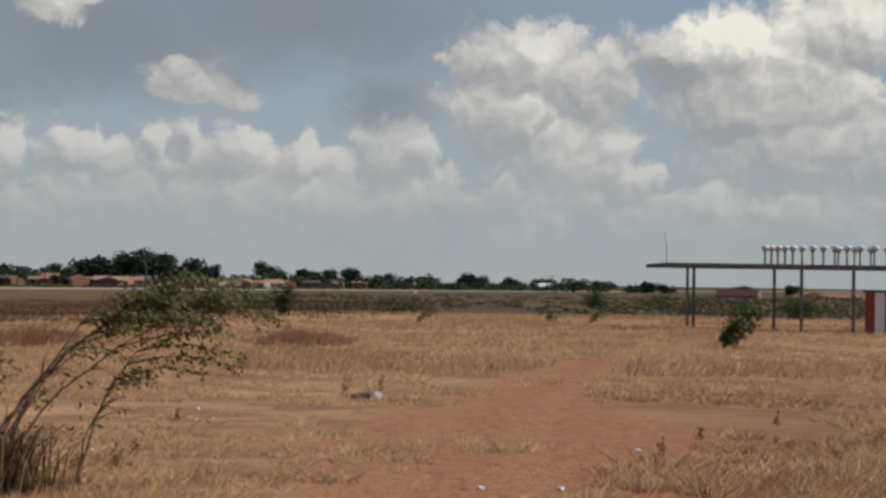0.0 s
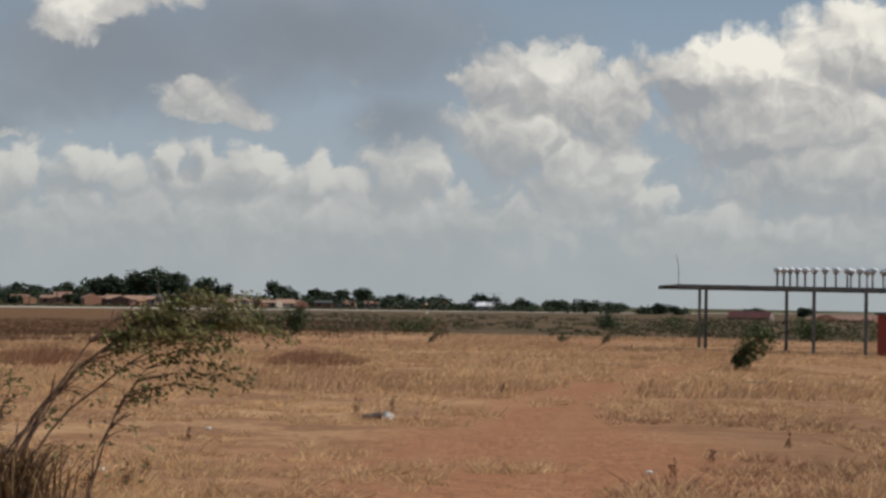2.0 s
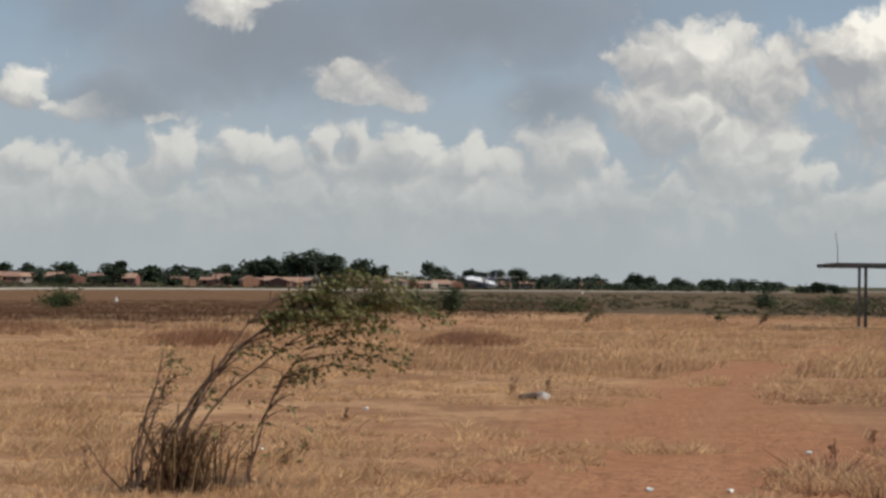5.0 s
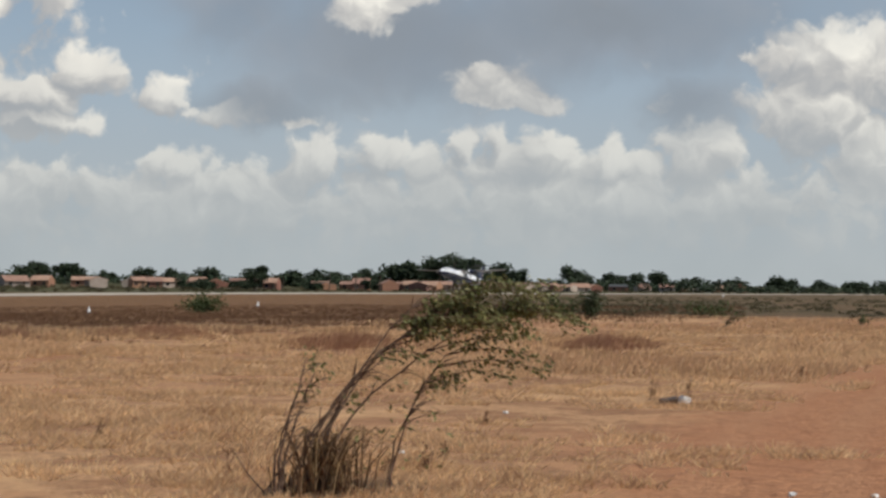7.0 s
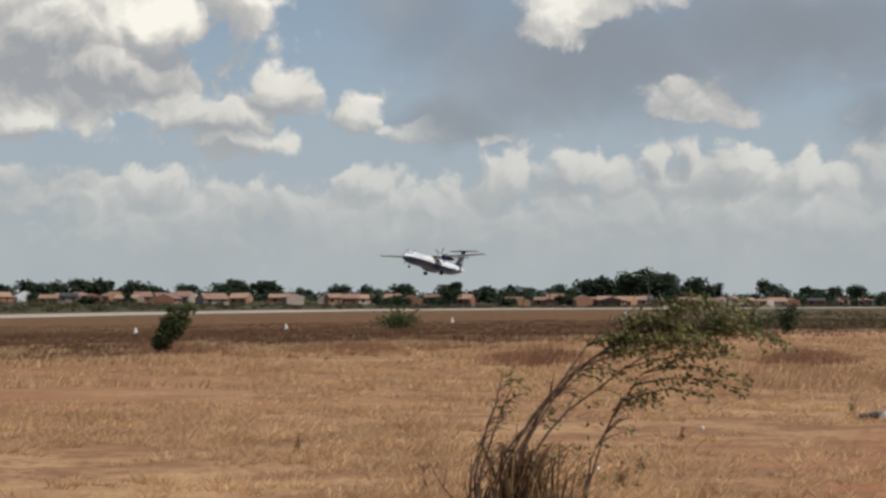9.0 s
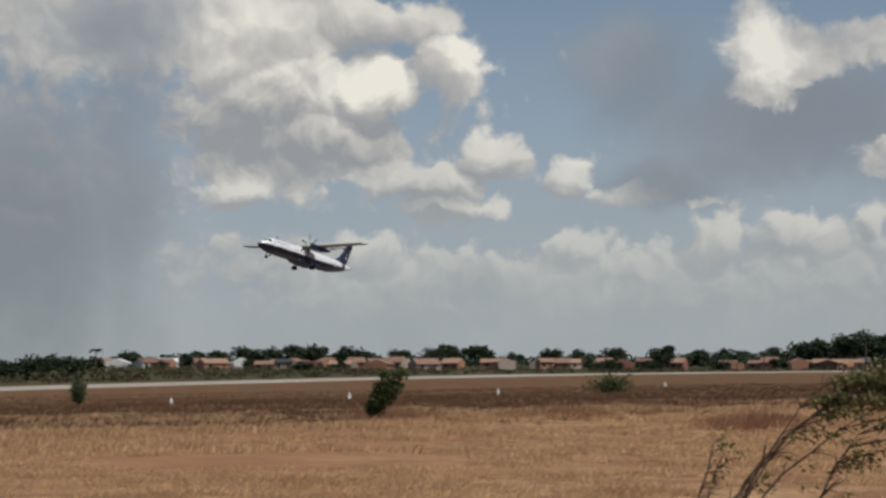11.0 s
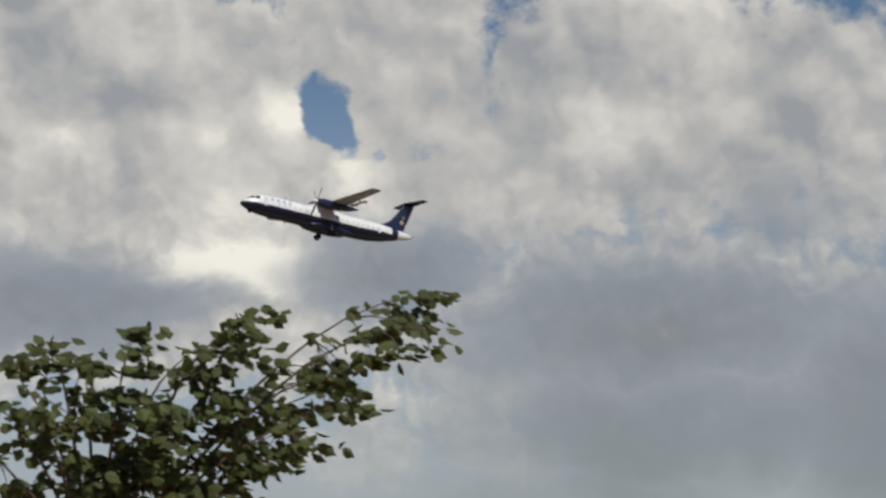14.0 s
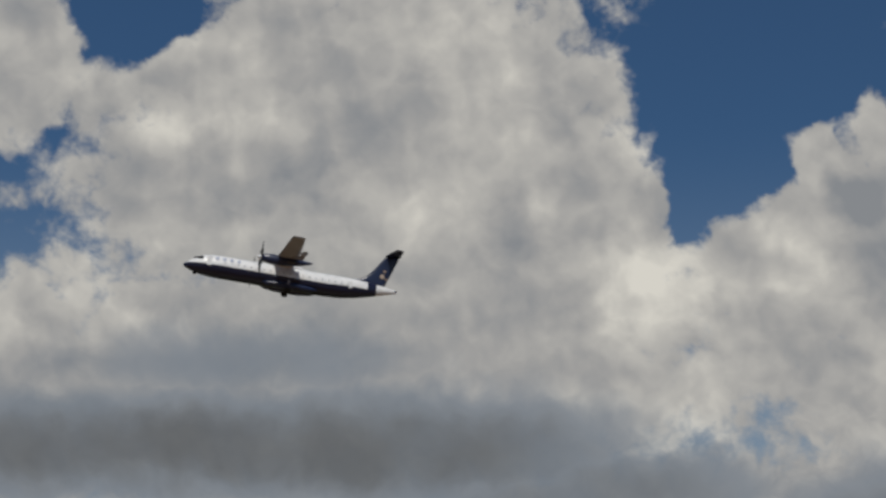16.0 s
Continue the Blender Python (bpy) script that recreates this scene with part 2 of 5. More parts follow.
# above zero where the cloud faces up
relief = maths(wt, "ADD", rising, between(high, fine_relief, maths(wt, "ADD", broad_relief, maths(wt, "MULTIPLY", fine_relief, 0.25))))
tall_heaps = bells(HEAPS_STORM + HEAPS_TOWER + HEAPS_TOWER_HIGH, bent, "MAXIMUM")
here = maths(wt, "ADD", maths(wt, "MAXIMUM", low_heaps, tall_heaps), maths(wt, "MULTIPLY", bumps, 1.7))
swell = fractal(wt, plain, 0.22, 3, 0.5)
soft = fractal(wt, plain, 0.3, 5, 0.5)
shades = maths(wt, "MULTIPLY", bells(TONE_NEAR + TONE_FAR + TONE_FAR_HIGH, bent), 1.35)
tone = maths(wt, "ADD", smooth(wt, relief, -0.3, 0.34, 0.08, 0.86), maths(wt, "MULTIPLY", maths(wt, "SUBTRACT", swell, 0.5), 0.9))
tone = maths(wt, "ADD", maths(wt, "ADD", tone, shades), maths(wt, "MULTIPLY", fine, 0.35))
dense = maths(wt, "ADD", maths(wt, "ADD", here, maths(wt, "MULTIPLY", fine, 1.6)), bells(GAPS, bent))
cloud_colour = ramp(tone, (0.0, (3.0, 3.15, 3.35)), (0.35, (4.4, 4.35, 4.25)), (0.65, (5.8, 5.65, 5.3)), (1.0, (8.4, 8.1, 7.3)))
# open sky, hazier towards the horizon
blue = blend(wt, 1.0, sky.outputs[0], (0.27, 0.42, 0.56), "MULTIPLY")
blue = blend(wt, smooth(wt, el, 3.0, 19.0, 0.85, 0.0), blue, (3.4, 4.1, 4.8))
body = blend(wt, smooth(wt, dense, 0.26, 0.62), blue, cloud_colour)
sheet = maths(wt, "ADD", bells(SHEETS_NEAR + SHEETS_FAR, bent, "MAXIMUM"), maths(wt, "MULTIPLY", maths(wt, "SUBTRACT", soft, 0.5), 0.9))
sheet_colour = ramp(soft, (0.3, (2.05, 2.4, 2.85)), (0.7, (2.85, 3.15, 3.55)))
sheet_colour = blend(wt, smooth(wt, sheet, 0.7, 1.55, 0.0, 0.97), sheet_colour, (1.2, 1.3, 1.4))
body = blend(wt, smooth(wt, sheet, 0.15, 0.85, 0.0, 0.9), body, sheet_colour)
front = maths(wt, "ADD", maths(wt, "ADD", bells(FRONT, bent), maths(wt, "MULTIPLY", bumps, 1.35)), maths(wt, "MULTIPLY", fine, 1.6))
body = blend(wt, smooth(wt, front, 0.36, 0.75, 0.0, 0.9), body, cloud_colour)
haze = blend(wt, smooth(wt, sheet, 0.3, 0.95, 0.0, 0.85), ramp(soft, (0.2, (3.3, 3.65, 3.8)), (0.8, (3.9, 4.2, 4.3))), (2.05, 2.35, 2.5))
hazed = blend(wt, smooth(wt, el, 0.0, 7.5, 0.96, 0.0), body, haze)
back = wt.nodes.new("ShaderNodeBackground")
back.inputs["Strength"].default_value = 0.1
wt.links.new(hazed, back.inputs["Color"])
wt.links.new(back.outputs[0], wt.nodes.new("ShaderNodeOutputWorld").inputs["Surface"])

sun = new("sun", bpy.data.lights.new("sun", "SUN"))
sun.data.energy, sun.data.angle, sun.data.color = 3.2, radians(0.6), (1, 0.95, 0.87)
sun.matrix_world = look((0, 0, 0), (math.sin(radians(SUN_AZ)) * math.cos(radians(SUN_EL)),
                                   -math.cos(radians(SUN_AZ)) * math.cos(radians(SUN_EL)), -math.sin(radians(SUN_EL))))


# ---- materials ----
def material(name, a, b=None, scale=2.0, rough=0.8, metal=0.0, bump=0.0, fine=20.0, island=0.0, per_thing=0.0, spec=0.3, thin=0.0):
    """A surface that varies between two colours at two scales, and from piece to piece."""
    m = bpy.data.materials.new(name)
    m.use_nodes = True
    t = m.node_tree
    p = t.nodes["Principled BSDF"]
    p.inputs["Roughness"].default_value, p.inputs["Metallic"].default_value = rough, metal
    p.inputs["Specular IOR Level"].default_value = spec
    place = t.nodes.new("ShaderNodeTexCoord").outputs["Object"]
    b = b or tuple(v * 0.8 for v in a)
    coarse = fractal(t, place, scale, 5, 0.6)
    grain = fractal(t, place, scale * fine, 4, 0.6)
    mix = smooth(t, maths(t, "ADD", maths(t, "MULTIPLY", coarse, 0.65), maths(t, "MULTIPLY", grain, 0.35)), 0.38, 0.62)
    c = blend(t, mix, a, b)
    if island or per_thing:
        src = t.nodes.new("ShaderNodeNewGeometry").outputs["Random Per Island"] if island else t.nodes.new("ShaderNodeObjectInfo").outputs["Random"]
        k = island or per_thing
        h = t.nodes.new("ShaderNodeHueSaturation")
        t.links.new(c, h.inputs["Color"])
        t.links.new(maths(t, "ADD", maths(t, "MULTIPLY", src, 2 * k), 1 - k), h.inputs["Value"])
        t.links.new(maths(t, "ADD", maths(t, "MULTIPLY", src, 0.024), 0.486), h.inputs["Hue"])
        c = h.outputs[0]
    t.links.new(c, p.inputs["Base Color"])
    if thin:
        glow = t.nodes.new("ShaderNodeBsdfTranslucent")
        t.links.new(c, glow.inputs["Color"])
        both = t.nodes.new("ShaderNodeMixShader")
        both.inputs[0].default_value = thin
        t.links.new(p.outputs[0], both.inputs[1])
        t.links.new(glow.outputs[0], both.inputs[2])
        t.links.new(both.outputs[0], t.nodes["Material Output"].inputs["Surface"])
    if bump:
        n = t.nodes.new("ShaderNodeBump")
        n.inputs["Strength"].default_value, n.inputs["Distance"].default_value = bump, 0.02
        t.links.new(grain, n.inputs["Height"])
        t.links.new(n.outputs[0], p.inputs["Normal"])
    return m


WHITE_PAINT = material("white_paint", (0.8, 0.8, 0.79), (0.72, 0.72, 0.71), 0.4, 0.3, spec=0.5)
NAVY_PAINT = material("navy_paint", (0.012, 0.018, 0.05), (0.016, 0.024, 0.06), 0.5, 0.3, spec=0.5)
GREY_PAINT = material("grey_paint", (0.42, 0.42, 0.43), (0.36, 0.36, 0.37), 0.6, 0.4)
RUBBER = material("rubber", (0.02, 0.02, 0.02), (0.03, 0.03, 0.03), 3, 0.85)
DARK_GLASS = material("dark_glass", (0.015, 0.017, 0.02), (0.02, 0.022, 0.026), 1, 0.08, spec=0.6)
BLADE = material("blade_black", (0.025, 0.025, 0.027), (0.04, 0.04, 0.042), 2, 0.5)
METAL_DARK = material("weathered_steel", (0.07, 0.075, 0.075), (0.13, 0.12, 0.11), 3, 0.6, 0.4)
CONCRETE = material("concrete", (0.42, 0.4, 0.37), (0.3, 0.28, 0.25), 1.5, 0.9, bump=0.3)
RED_PAINT = material("red_paint", (0.33, 0.06, 0.035), (0.26, 0.055, 0.04), 2, 0.5)
BARK = material("bark", (0.09, 0.062, 0.045), (0.15, 0.11, 0.08), 9, 0.9, bump=0.4)
DRY_STEM = material("dry_stem", (0.09, 0.05, 0.035), (0.2, 0.13, 0.085), 6, 0.9)
LEAF = material("leaf_green", (0.06, 0.08, 0.024), (0.11, 0.125, 0.04), 3, 0.6, island=0.3, thin=0.4)
LEAF_DARK = material("leaf_dark", (0.018, 0.03, 0.014), (0.035, 0.05, 0.02), 0.5, 0.7, island=0.35)
LEAF_MID = material("leaf_mid", (0.035, 0.052, 0.022), (0.065, 0.08, 0.032), 1.0, 0.7, island=0.35)
LEAF_SCRUB = material("leaf_scrub", (0.05, 0.075, 0.025), (0.1, 0.115, 0.04), 1.2, 0.7, island=0.35, thin=0.3)
OLIVE = material("olive_scrub", (0.09, 0.08, 0.042), (0.14, 0.115, 0.062), 0.5, 0.8, island=0.25, thin=0.45)
STRAW = material("straw", (0.8, 0.55, 0.31), (0.58, 0.375, 0.2), 0.4, 0.9, island=0.25, thin=0.5)
BROWN_GRASS = material("brown_grass", (0.27, 0.15, 0.08), (0.18, 0.1, 0.055), 0.3, 0.9, island=0.3, thin=0.4)
RED_GRASS = material("red_grass", (0.46, 0.26, 0.15), (0.32, 0.175, 0.1), 0.3, 0.9, island=0.3, thin=0.5)
DRY_LEAF = material("dry_leaf", (0.3, 0.19, 0.095), (0.15, 0.09, 0.05), 4, 0.9, island=0.4, thin=0.35)
# dark brown carries the shade on the slab's left side
SLAB_BROWN = material("slab_in_shade", (0.12, 0.085, 0.065), (0.08, 0.06, 0.05), 4, 0.9, bump=0.3)
MAROON = material("maroon_tile", (0.1, 0.035, 0.03), (0.07, 0.028, 0.025), 0.6, 0.85)
LEAF_PALE = material("leaf_pale", (0.13, 0.14, 0.045), (0.24, 0.22, 0.09), 3, 0.6, island=0.35, thin=0.35)
ROOF_TILE = material("roof_tile", (0.34, 0.2, 0.14), (0.24, 0.145, 0.105), 0.8, 0.85, bump=0.3, per_thing=0.35)
PLASTER = material("plaster", (0.4, 0.32, 0.26), (0.32, 0.25, 0.2), 0.5, 0.9, per_thing=0.3)
BRICK_WALL = material("brick_wall", (0.36, 0.18, 0.11), (0.28, 0.14, 0.09), 0.6, 0.9, per_thing=0.25)
WHITE_WALL = material("white_wall", (0.75, 0.74, 0.7), (0.62, 0.6, 0.56), 0.5, 0.85)
ASPHALT = material("runway_asphalt", (0.45, 0.4, 0.325), (0.36, 0.32, 0.26), 0.05, 0.85, fine=40)


def ground_material():
    """Dry grass and earth: straw near by, a red dirt track, browner grass in the hollow, green scrub past the runway."""
    m = bpy.data.materials.new("dry_ground")
    m.use_nodes = True
    t = m.node_tree
    p = t.nodes["Principled BSDF"]
    p.inputs["Roughness"].default_value, p.inputs["Specular IOR Level"].default_value = 0.95, 0.1
    place = t.nodes.new("ShaderNodeTexCoord").outputs["Object"]
    sp = t.nodes.new("ShaderNodeSeparateXYZ")
    t.links.new(place, sp.inputs[0])
    x, y = sp.outputs[0], sp.outputs[1]
    q = maths(t, "ADD", maths(t, "MULTIPLY", x, ACROSS.x), maths(t, "MULTIPLY", y, ACROSS.y))
    n1 = fractal(t, place, 0.06, 5, 0.6)
    n2 = fractal(t, place, 0.5, 6, 0.65)
    n3 = fractal(t, place, 4.0, 5, 0.7)
    n5 = fractal(t, place, 0.16, 5, 0.6)
    grass = blend(t, smooth(t, n2, 0.43, 0.57), (0.5, 0.29, 0.15), (0.33, 0.175, 0.092))
    # dark flecks paint the shade between tufts into the grass colour
    grass = blend(t, smooth(t, n3, 0.48, 0.68, 0.0, 0.7), grass, (0.15, 0.09, 0.055))
    grass = blend(t, smooth(t, n5, 0.5, 0.62, 0.0, 0.65), grass, (0.6, 0.37, 0.19))
    grass = blend(t, smooth(t, n1, 0.46, 0.6, 0.0, 0.7), grass, (0.38, 0.185, 0.095))
    n4 = fractal(t, place, 1.3, 4, 0.6)
    dull = maths(t, "MULTIPLY", smooth(t, maths(t, "ADD", x, maths(t, "MULTIPLY", n1, 4.0)), 3.5, 8.0, 0.0, 0.7), smooth(t, y, 34.0, 62.0, 1.0, 0.0))
    grass = blend(t, dull, grass, (0.25, 0.13, 0.07))
    grass = blend(t, smooth(t, n4, 0.45, 0.7, 0.0, 0.45), grass, (0.25, 0.12, 0.065))
    # the track: a line that bends away to the right
    far_y = maths(t, "SUBTRACT", y, 23.0)
    mid_x = maths(t, "ADD", maths(t, "MULTIPLY", far_y, maths(t, "ADD", maths(t, "MULTIPLY", far_y, 0.0025), 0.03)), 0.3)
    off = maths(t, "ABSOLUTE", maths(t, "SUBTRACT", x, mid_x))
    off = maths(t, "ADD", off, maths(t, "MULTIPLY", maths(t, "SUBTRACT", n2, 0.5), 4.0))
    # nearer the viewer the bare earth spreads out to the right
    off = maths(t, "SUBTRACT", off, maths(t, "MULTIPLY", smooth(t, y, 24.0, 46.0, 1.0, 0.0), smooth(t, maths(t, "SUBTRACT", x, mid_x), -2.0, 2.0, 0.3, 3.2)))
    track = maths(t, "MULTIPLY", smooth(t, off, 0.3, 3.2, 0.85, 0.0), smooth(t, y, 72.0, 95.0, 1.0, 0.0))
    earth = blend(t, smooth(t, n3, 0.35, 0.65), (0.43, 0.2, 0.1), (0.3, 0.135, 0.07))
    rut = maths(t, "ABSOLUTE", maths(t, "SUBTRACT", maths(t, "ABSOLUTE", maths(t, "SUBTRACT", x, mid_x)), 0.85))
    earth = blend(t, smooth(t, rut, 0.1, 0.5, 0.5, 0.0), earth, (0.4, 0.2, 0.105))
    near = blend(t, track, grass, earth)
    brown = blend(t, smooth(t, n2, 0.4, 0.65), (0.2, 0.11, 0.055), (0.14, 0.078, 0.042))
    qn = maths(t, "ADD", q, maths(t, "MULTIPLY", maths(t, "SUBTRACT", n1, 0.5), 30.0))
    c = blend(t, smooth(t, qn, 46.0, 60.0), near, brown)
    far = blend(t, smooth(t, n1, 0.4, 0.6), (0.06, 0.062, 0.03), (0.1, 0.085, 0.042))
    c = blend(t, smooth(t, q, 250.0, 275.0), c, far)
    r = maths(t, "SQRT", maths(t, "ADD", maths(t, "POWER", x, 2.0), maths(t, "POWER", y, 2.0)))
    right = maths(t, "MULTIPLY", smooth(t, r, 138.0, 165.0), smooth(t, maths(t, "ADD", x, maths(t, "MULTIPLY", y, 0.15)), -8.0, 8.0))
    right = maths(t, "MULTIPLY", right, smooth(t, q, 222.0, 228.0, 1.0, 0.0))
    c = blend(t, right, c, blend(t, smooth(t, n1, 0.42, 0.58), (0.095, 0.072, 0.04), (0.15, 0.098, 0.056)))
    t.links.new(c, p.inputs["Base Color"])
    b = t.nodes.new("ShaderNodeBump")
    b.inputs["Strength"].default_value, b.inputs["Distance"].default_value = 0.9, 0.12
    t.links.new(maths(t, "ADD", n3, n2), b.inputs["Height"])
    t.links.new(b.outputs[0], p.inputs["Normal"])
    return m


# ---- mesh helpers ----
def part(name, bm, mat, parent=None, label="", smooth_faces=False):
    me = bpy.data.meshes.new(name)
    bm.normal_update()
    bm.to_mesh(me)
    bm.free()
    for m in (mat if isinstance(mat, (list, tuple)) else [mat]):
        me.materials.append(m)
    if smooth_faces:
        me.polygons.foreach_set("use_smooth", [True] * len(me.polygons))
    ob = new(name, me)
    if parent:
        ob.parent = parent
    if label:
        tagged(ob, label)
    return ob


def from_lists(name, verts, faces, mat, parent=None, smooth_faces=False):
    me = bpy.data.meshes.new(name)
    me.from_pydata(verts, [], faces)
    me.materials.append(mat)
    if smooth_faces:
        me.polygons.foreach_set("use_smooth", [True] * len(me.polygons))
    ob = new(name, me)
    if parent:
        ob.parent = parent
    return ob


def thing(name, where, label, category, group="", turn=0.0, kind=""):
    ob = new(name)
    ob.matrix_basis = Matrix.Translation(where) @ Matrix.Rotation(radians(turn), 4, "Z")
    return tagged(ob, label, category, group, kind)


def box(bm, sx, sy, sz, m=None, bevel=0.0):
    made = bmesh.ops.create_cube(bm, size=1, matrix=(m or Matrix()) @ Matrix.Diagonal((sx, sy, sz, 1)))["verts"]
    if bevel:
        edges = {e for v in made for e in v.link_edges}
        bmesh.ops.bevel(bm, geom=list(edges), offset=bevel, segments=2, affect="EDGES")
    return bm


def block(sx, sy, sz, x=0, y=0, z=0, bevel=0.0):
    return box(bmesh.new(), sx, sy, sz, pose(x, y, z), bevel)


def loft(bm, rings, caps=True):
    """Skin between rings of equal count."""
    rows = [[bm.verts.new(v) for v in ring] for ring in rings]
    n = len(rows[0])
    for a, b in zip(rows, rows[1:]):
        for i in range(n):
            bm.faces.new((a[i], a[(i + 1) % n], b[(i + 1) % n], b[i]))
    if caps:
        bm.faces.new(rows[0][::-1])
        bm.faces.new(rows[-1])
    bmesh.ops.recalc_face_normals(bm, faces=bm.faces)
    return bm


def tube(bm, points, radii, sides=6):
    """A tapering tube along points."""
    rings = []
    points = [Vector(p) for p in points]
    for i, (p, r) in enumerate(zip(points, radii)):
        d = (points[min(i + 1, len(points) - 1)] - points[max(i - 1, 0)]).normalized()
        a = d.orthogonal().normalized() if abs(d.z) > 0.95 else d.cross(Vector((0, 0, 1))).normalized()
        b = d.cross(a)
        rings.append([p + a * (r * math.cos(k * math.tau / sides)) + b * (r * math.sin(k * math.tau / sides)) for k in range(sides)])
    return loft(bm, rings)


# ---- ground, runway ----
def build_ground():
    verts, faces = [], []
    radii = [0.0] + [1.5 * 1.075 ** i for i in range(112)] + [4900.0]
    radii = [r for r in radii if r <= 4900]
    angles = []
    a = -180.0
    while a < 180:
        angles.append(a)
        a += 0.5 if -22 < a < 62 else 4.0
    n = len(angles)
    for r in radii[1:]:
        for a in angles:
            x, y = -math.sin(radians(a)) * r, math.cos(radians(a)) * r
            verts.append((x, y, ground_height(x, y)))
    for i in range(len(radii) - 2):
        for k in range(n):
            j = (k + 1) % n
            faces.append((i * n + k, i * n + j, (i + 1) * n + j, (i + 1) * n + k))
    verts.append((0, 0, 0))
    for k in range(n):
        faces.append((len(verts) - 1, (k + 1) % n, k))
    ob = from_lists("ground", verts, faces, ground_material(), smooth_faces=True)
    ob.data.flip_normals() if ob.data.polygons[0].normal.z < 0 else None
    tagged(ob, "flat field of dry straw grass with bare red earth", "ground", kind="structure")
    # runway
    bm = bmesh.new()
    rows = []
    for s in range(-2400, 901, 30):
        c = ALONG * s
        z = runway_height(s) + 0.12
        rows.append([bm.verts.new((c + ACROSS * (RUN_D + o)) + Vector((0, 0, z + dz))) for o, dz in ((-10, -0.4), (-9, 0), (9, 0), (10, -0.4))])
    for a, b in zip(rows, rows[1:]):
        for i in range(3):
            bm.faces.new((a[i], a[i + 1], b[i + 1], b[i]))
    bmesh.ops.recalc_face_normals(bm, faces=bm.faces)
    tagged(part("runway", bm, ASPHALT), "pale worn asphalt runway across the field", "runway", kind="structure")


build_ground()


# ---- plants ----
def leaf_cloud(verts, faces, rng, centre, size, count, leaf, squash=1.0):
    """Small folded leaves scattered through a lumpy volume."""
    for _ in range(count):
        d = Vector((rng.gauss(0, 1), rng.gauss(0, 1), rng.gauss(0, 1))).normalized() * (rng.random() ** 0.45)
        p = centre + Vector((d.x * size, d.y * size, d.z * size * squash))
        a = Vector((rng.gauss(0, 1), rng.gauss(0, 1), rng.gauss(0, 0.6))).normalized()
        b = a.orthogonal().normalized()
        b.rotate(Matrix.Rotation(rng.random() * 6.28, 3, a))
        l = leaf * rng.uniform(0.6, 1.3)
        n = a.cross(b) * l * 0.15
        k = len(verts)
        verts += [p - a * l, p - b * l * 0.45 + n, p + a * l, p + b * l * 0.45 + n]
        faces += [(k, k + 1, k + 2), (k, k + 2, k + 3)]


def far_tree(name, where, height, width, seed, label, category="tree", leaf=None, dome=0.7, group="trees beyond the runway"):
    """A tree: tapered trunk, a few limbs and a crown of leaf clumps."""
    rng = random.Random(seed)
    t = thing(name, where, label, category, group)
    bm = bmesh.new()
    tube(bm, [(0, 0, -0.3), (rng.uniform(-.1, .1), 0, height * 0.25), (rng.uniform(-.3, .3), 0, height * 0.55)], [height * 0.035, height * 0.028, height * 0.018])
    part("trunk", bm, BARK, t)
    bm = bmesh.new()
    verts, faces = [], []
    clumps = 11
    for i in range(clumps):
        a = rng.random() * 6.28
        d = width * 0.5 * math.sqrt(rng.random()) * 0.75
        c = Vector((math.cos(a) * d, math.sin(a) * d, height * rng.uniform(0.22, 0.8) * (1 - 0.3 * d / width)))
        tube(bm, [(0, 0, height * 0.3), c * 0.6 + Vector((0, 0, height * 0.12)), c], [height * 0.014, height * 0.01, height * 0.005], 4)
        leaf_cloud(verts, faces, rng, c, width * rng.uniform(0.2, 0.3), 120, width * 0.06, dome)
    part("branchwork", bm, BARK, t)
    from_lists("crown", verts, faces, leaf or LEAF_DARK, t)
    return t


def palm(where, height, seed):
    rng = random.Random(seed)
    t = thing("palm_tree", where, "tall thin palm with drooping dark fronds", "palm tree", "palms among the houses")
    bm = bmesh.new()
    tube(bm, [(0, 0, -0.3), (0.15, 0, height * 0.5), (0.25, 0, height * 0.9)], [0.22, 0.17, 0.14])
    part("trunk", bm, BARK, t)
    verts, faces = [], []
    for i in range(18):
        a, droop = i * 2.4 + rng.random(), rng.uniform(-0.2, 1.0)
        d = Vector((math.cos(a), math.sin(a), 0))
        side = Vector((-d.y, d.x, 0))
        last = None
        for k in range(6):
            u = k / 5
            p = Vector((0.25, 0, height * 0.9)) + d * (u * 2.2) + Vector((0, 0, u * 0.9 - u * u * (0.8 + droop * 1.4)))
            w = 0.38 * math.sin(min(1.0, u + 0.15) * 2.9) + 0.03
            n = len(verts)
            verts += [p + side * w - Vector((0, 0, w * 0.5)), p, p - side * w - Vector((0, 0, w * 0.5))]
            if last is not None:
                faces += [(last, last + 1, n + 1, n), (last + 1, last + 2, n + 2, n + 1)]
            last = n
    from_lists("crown", verts, faces, LEAF_DARK, t)
    return t


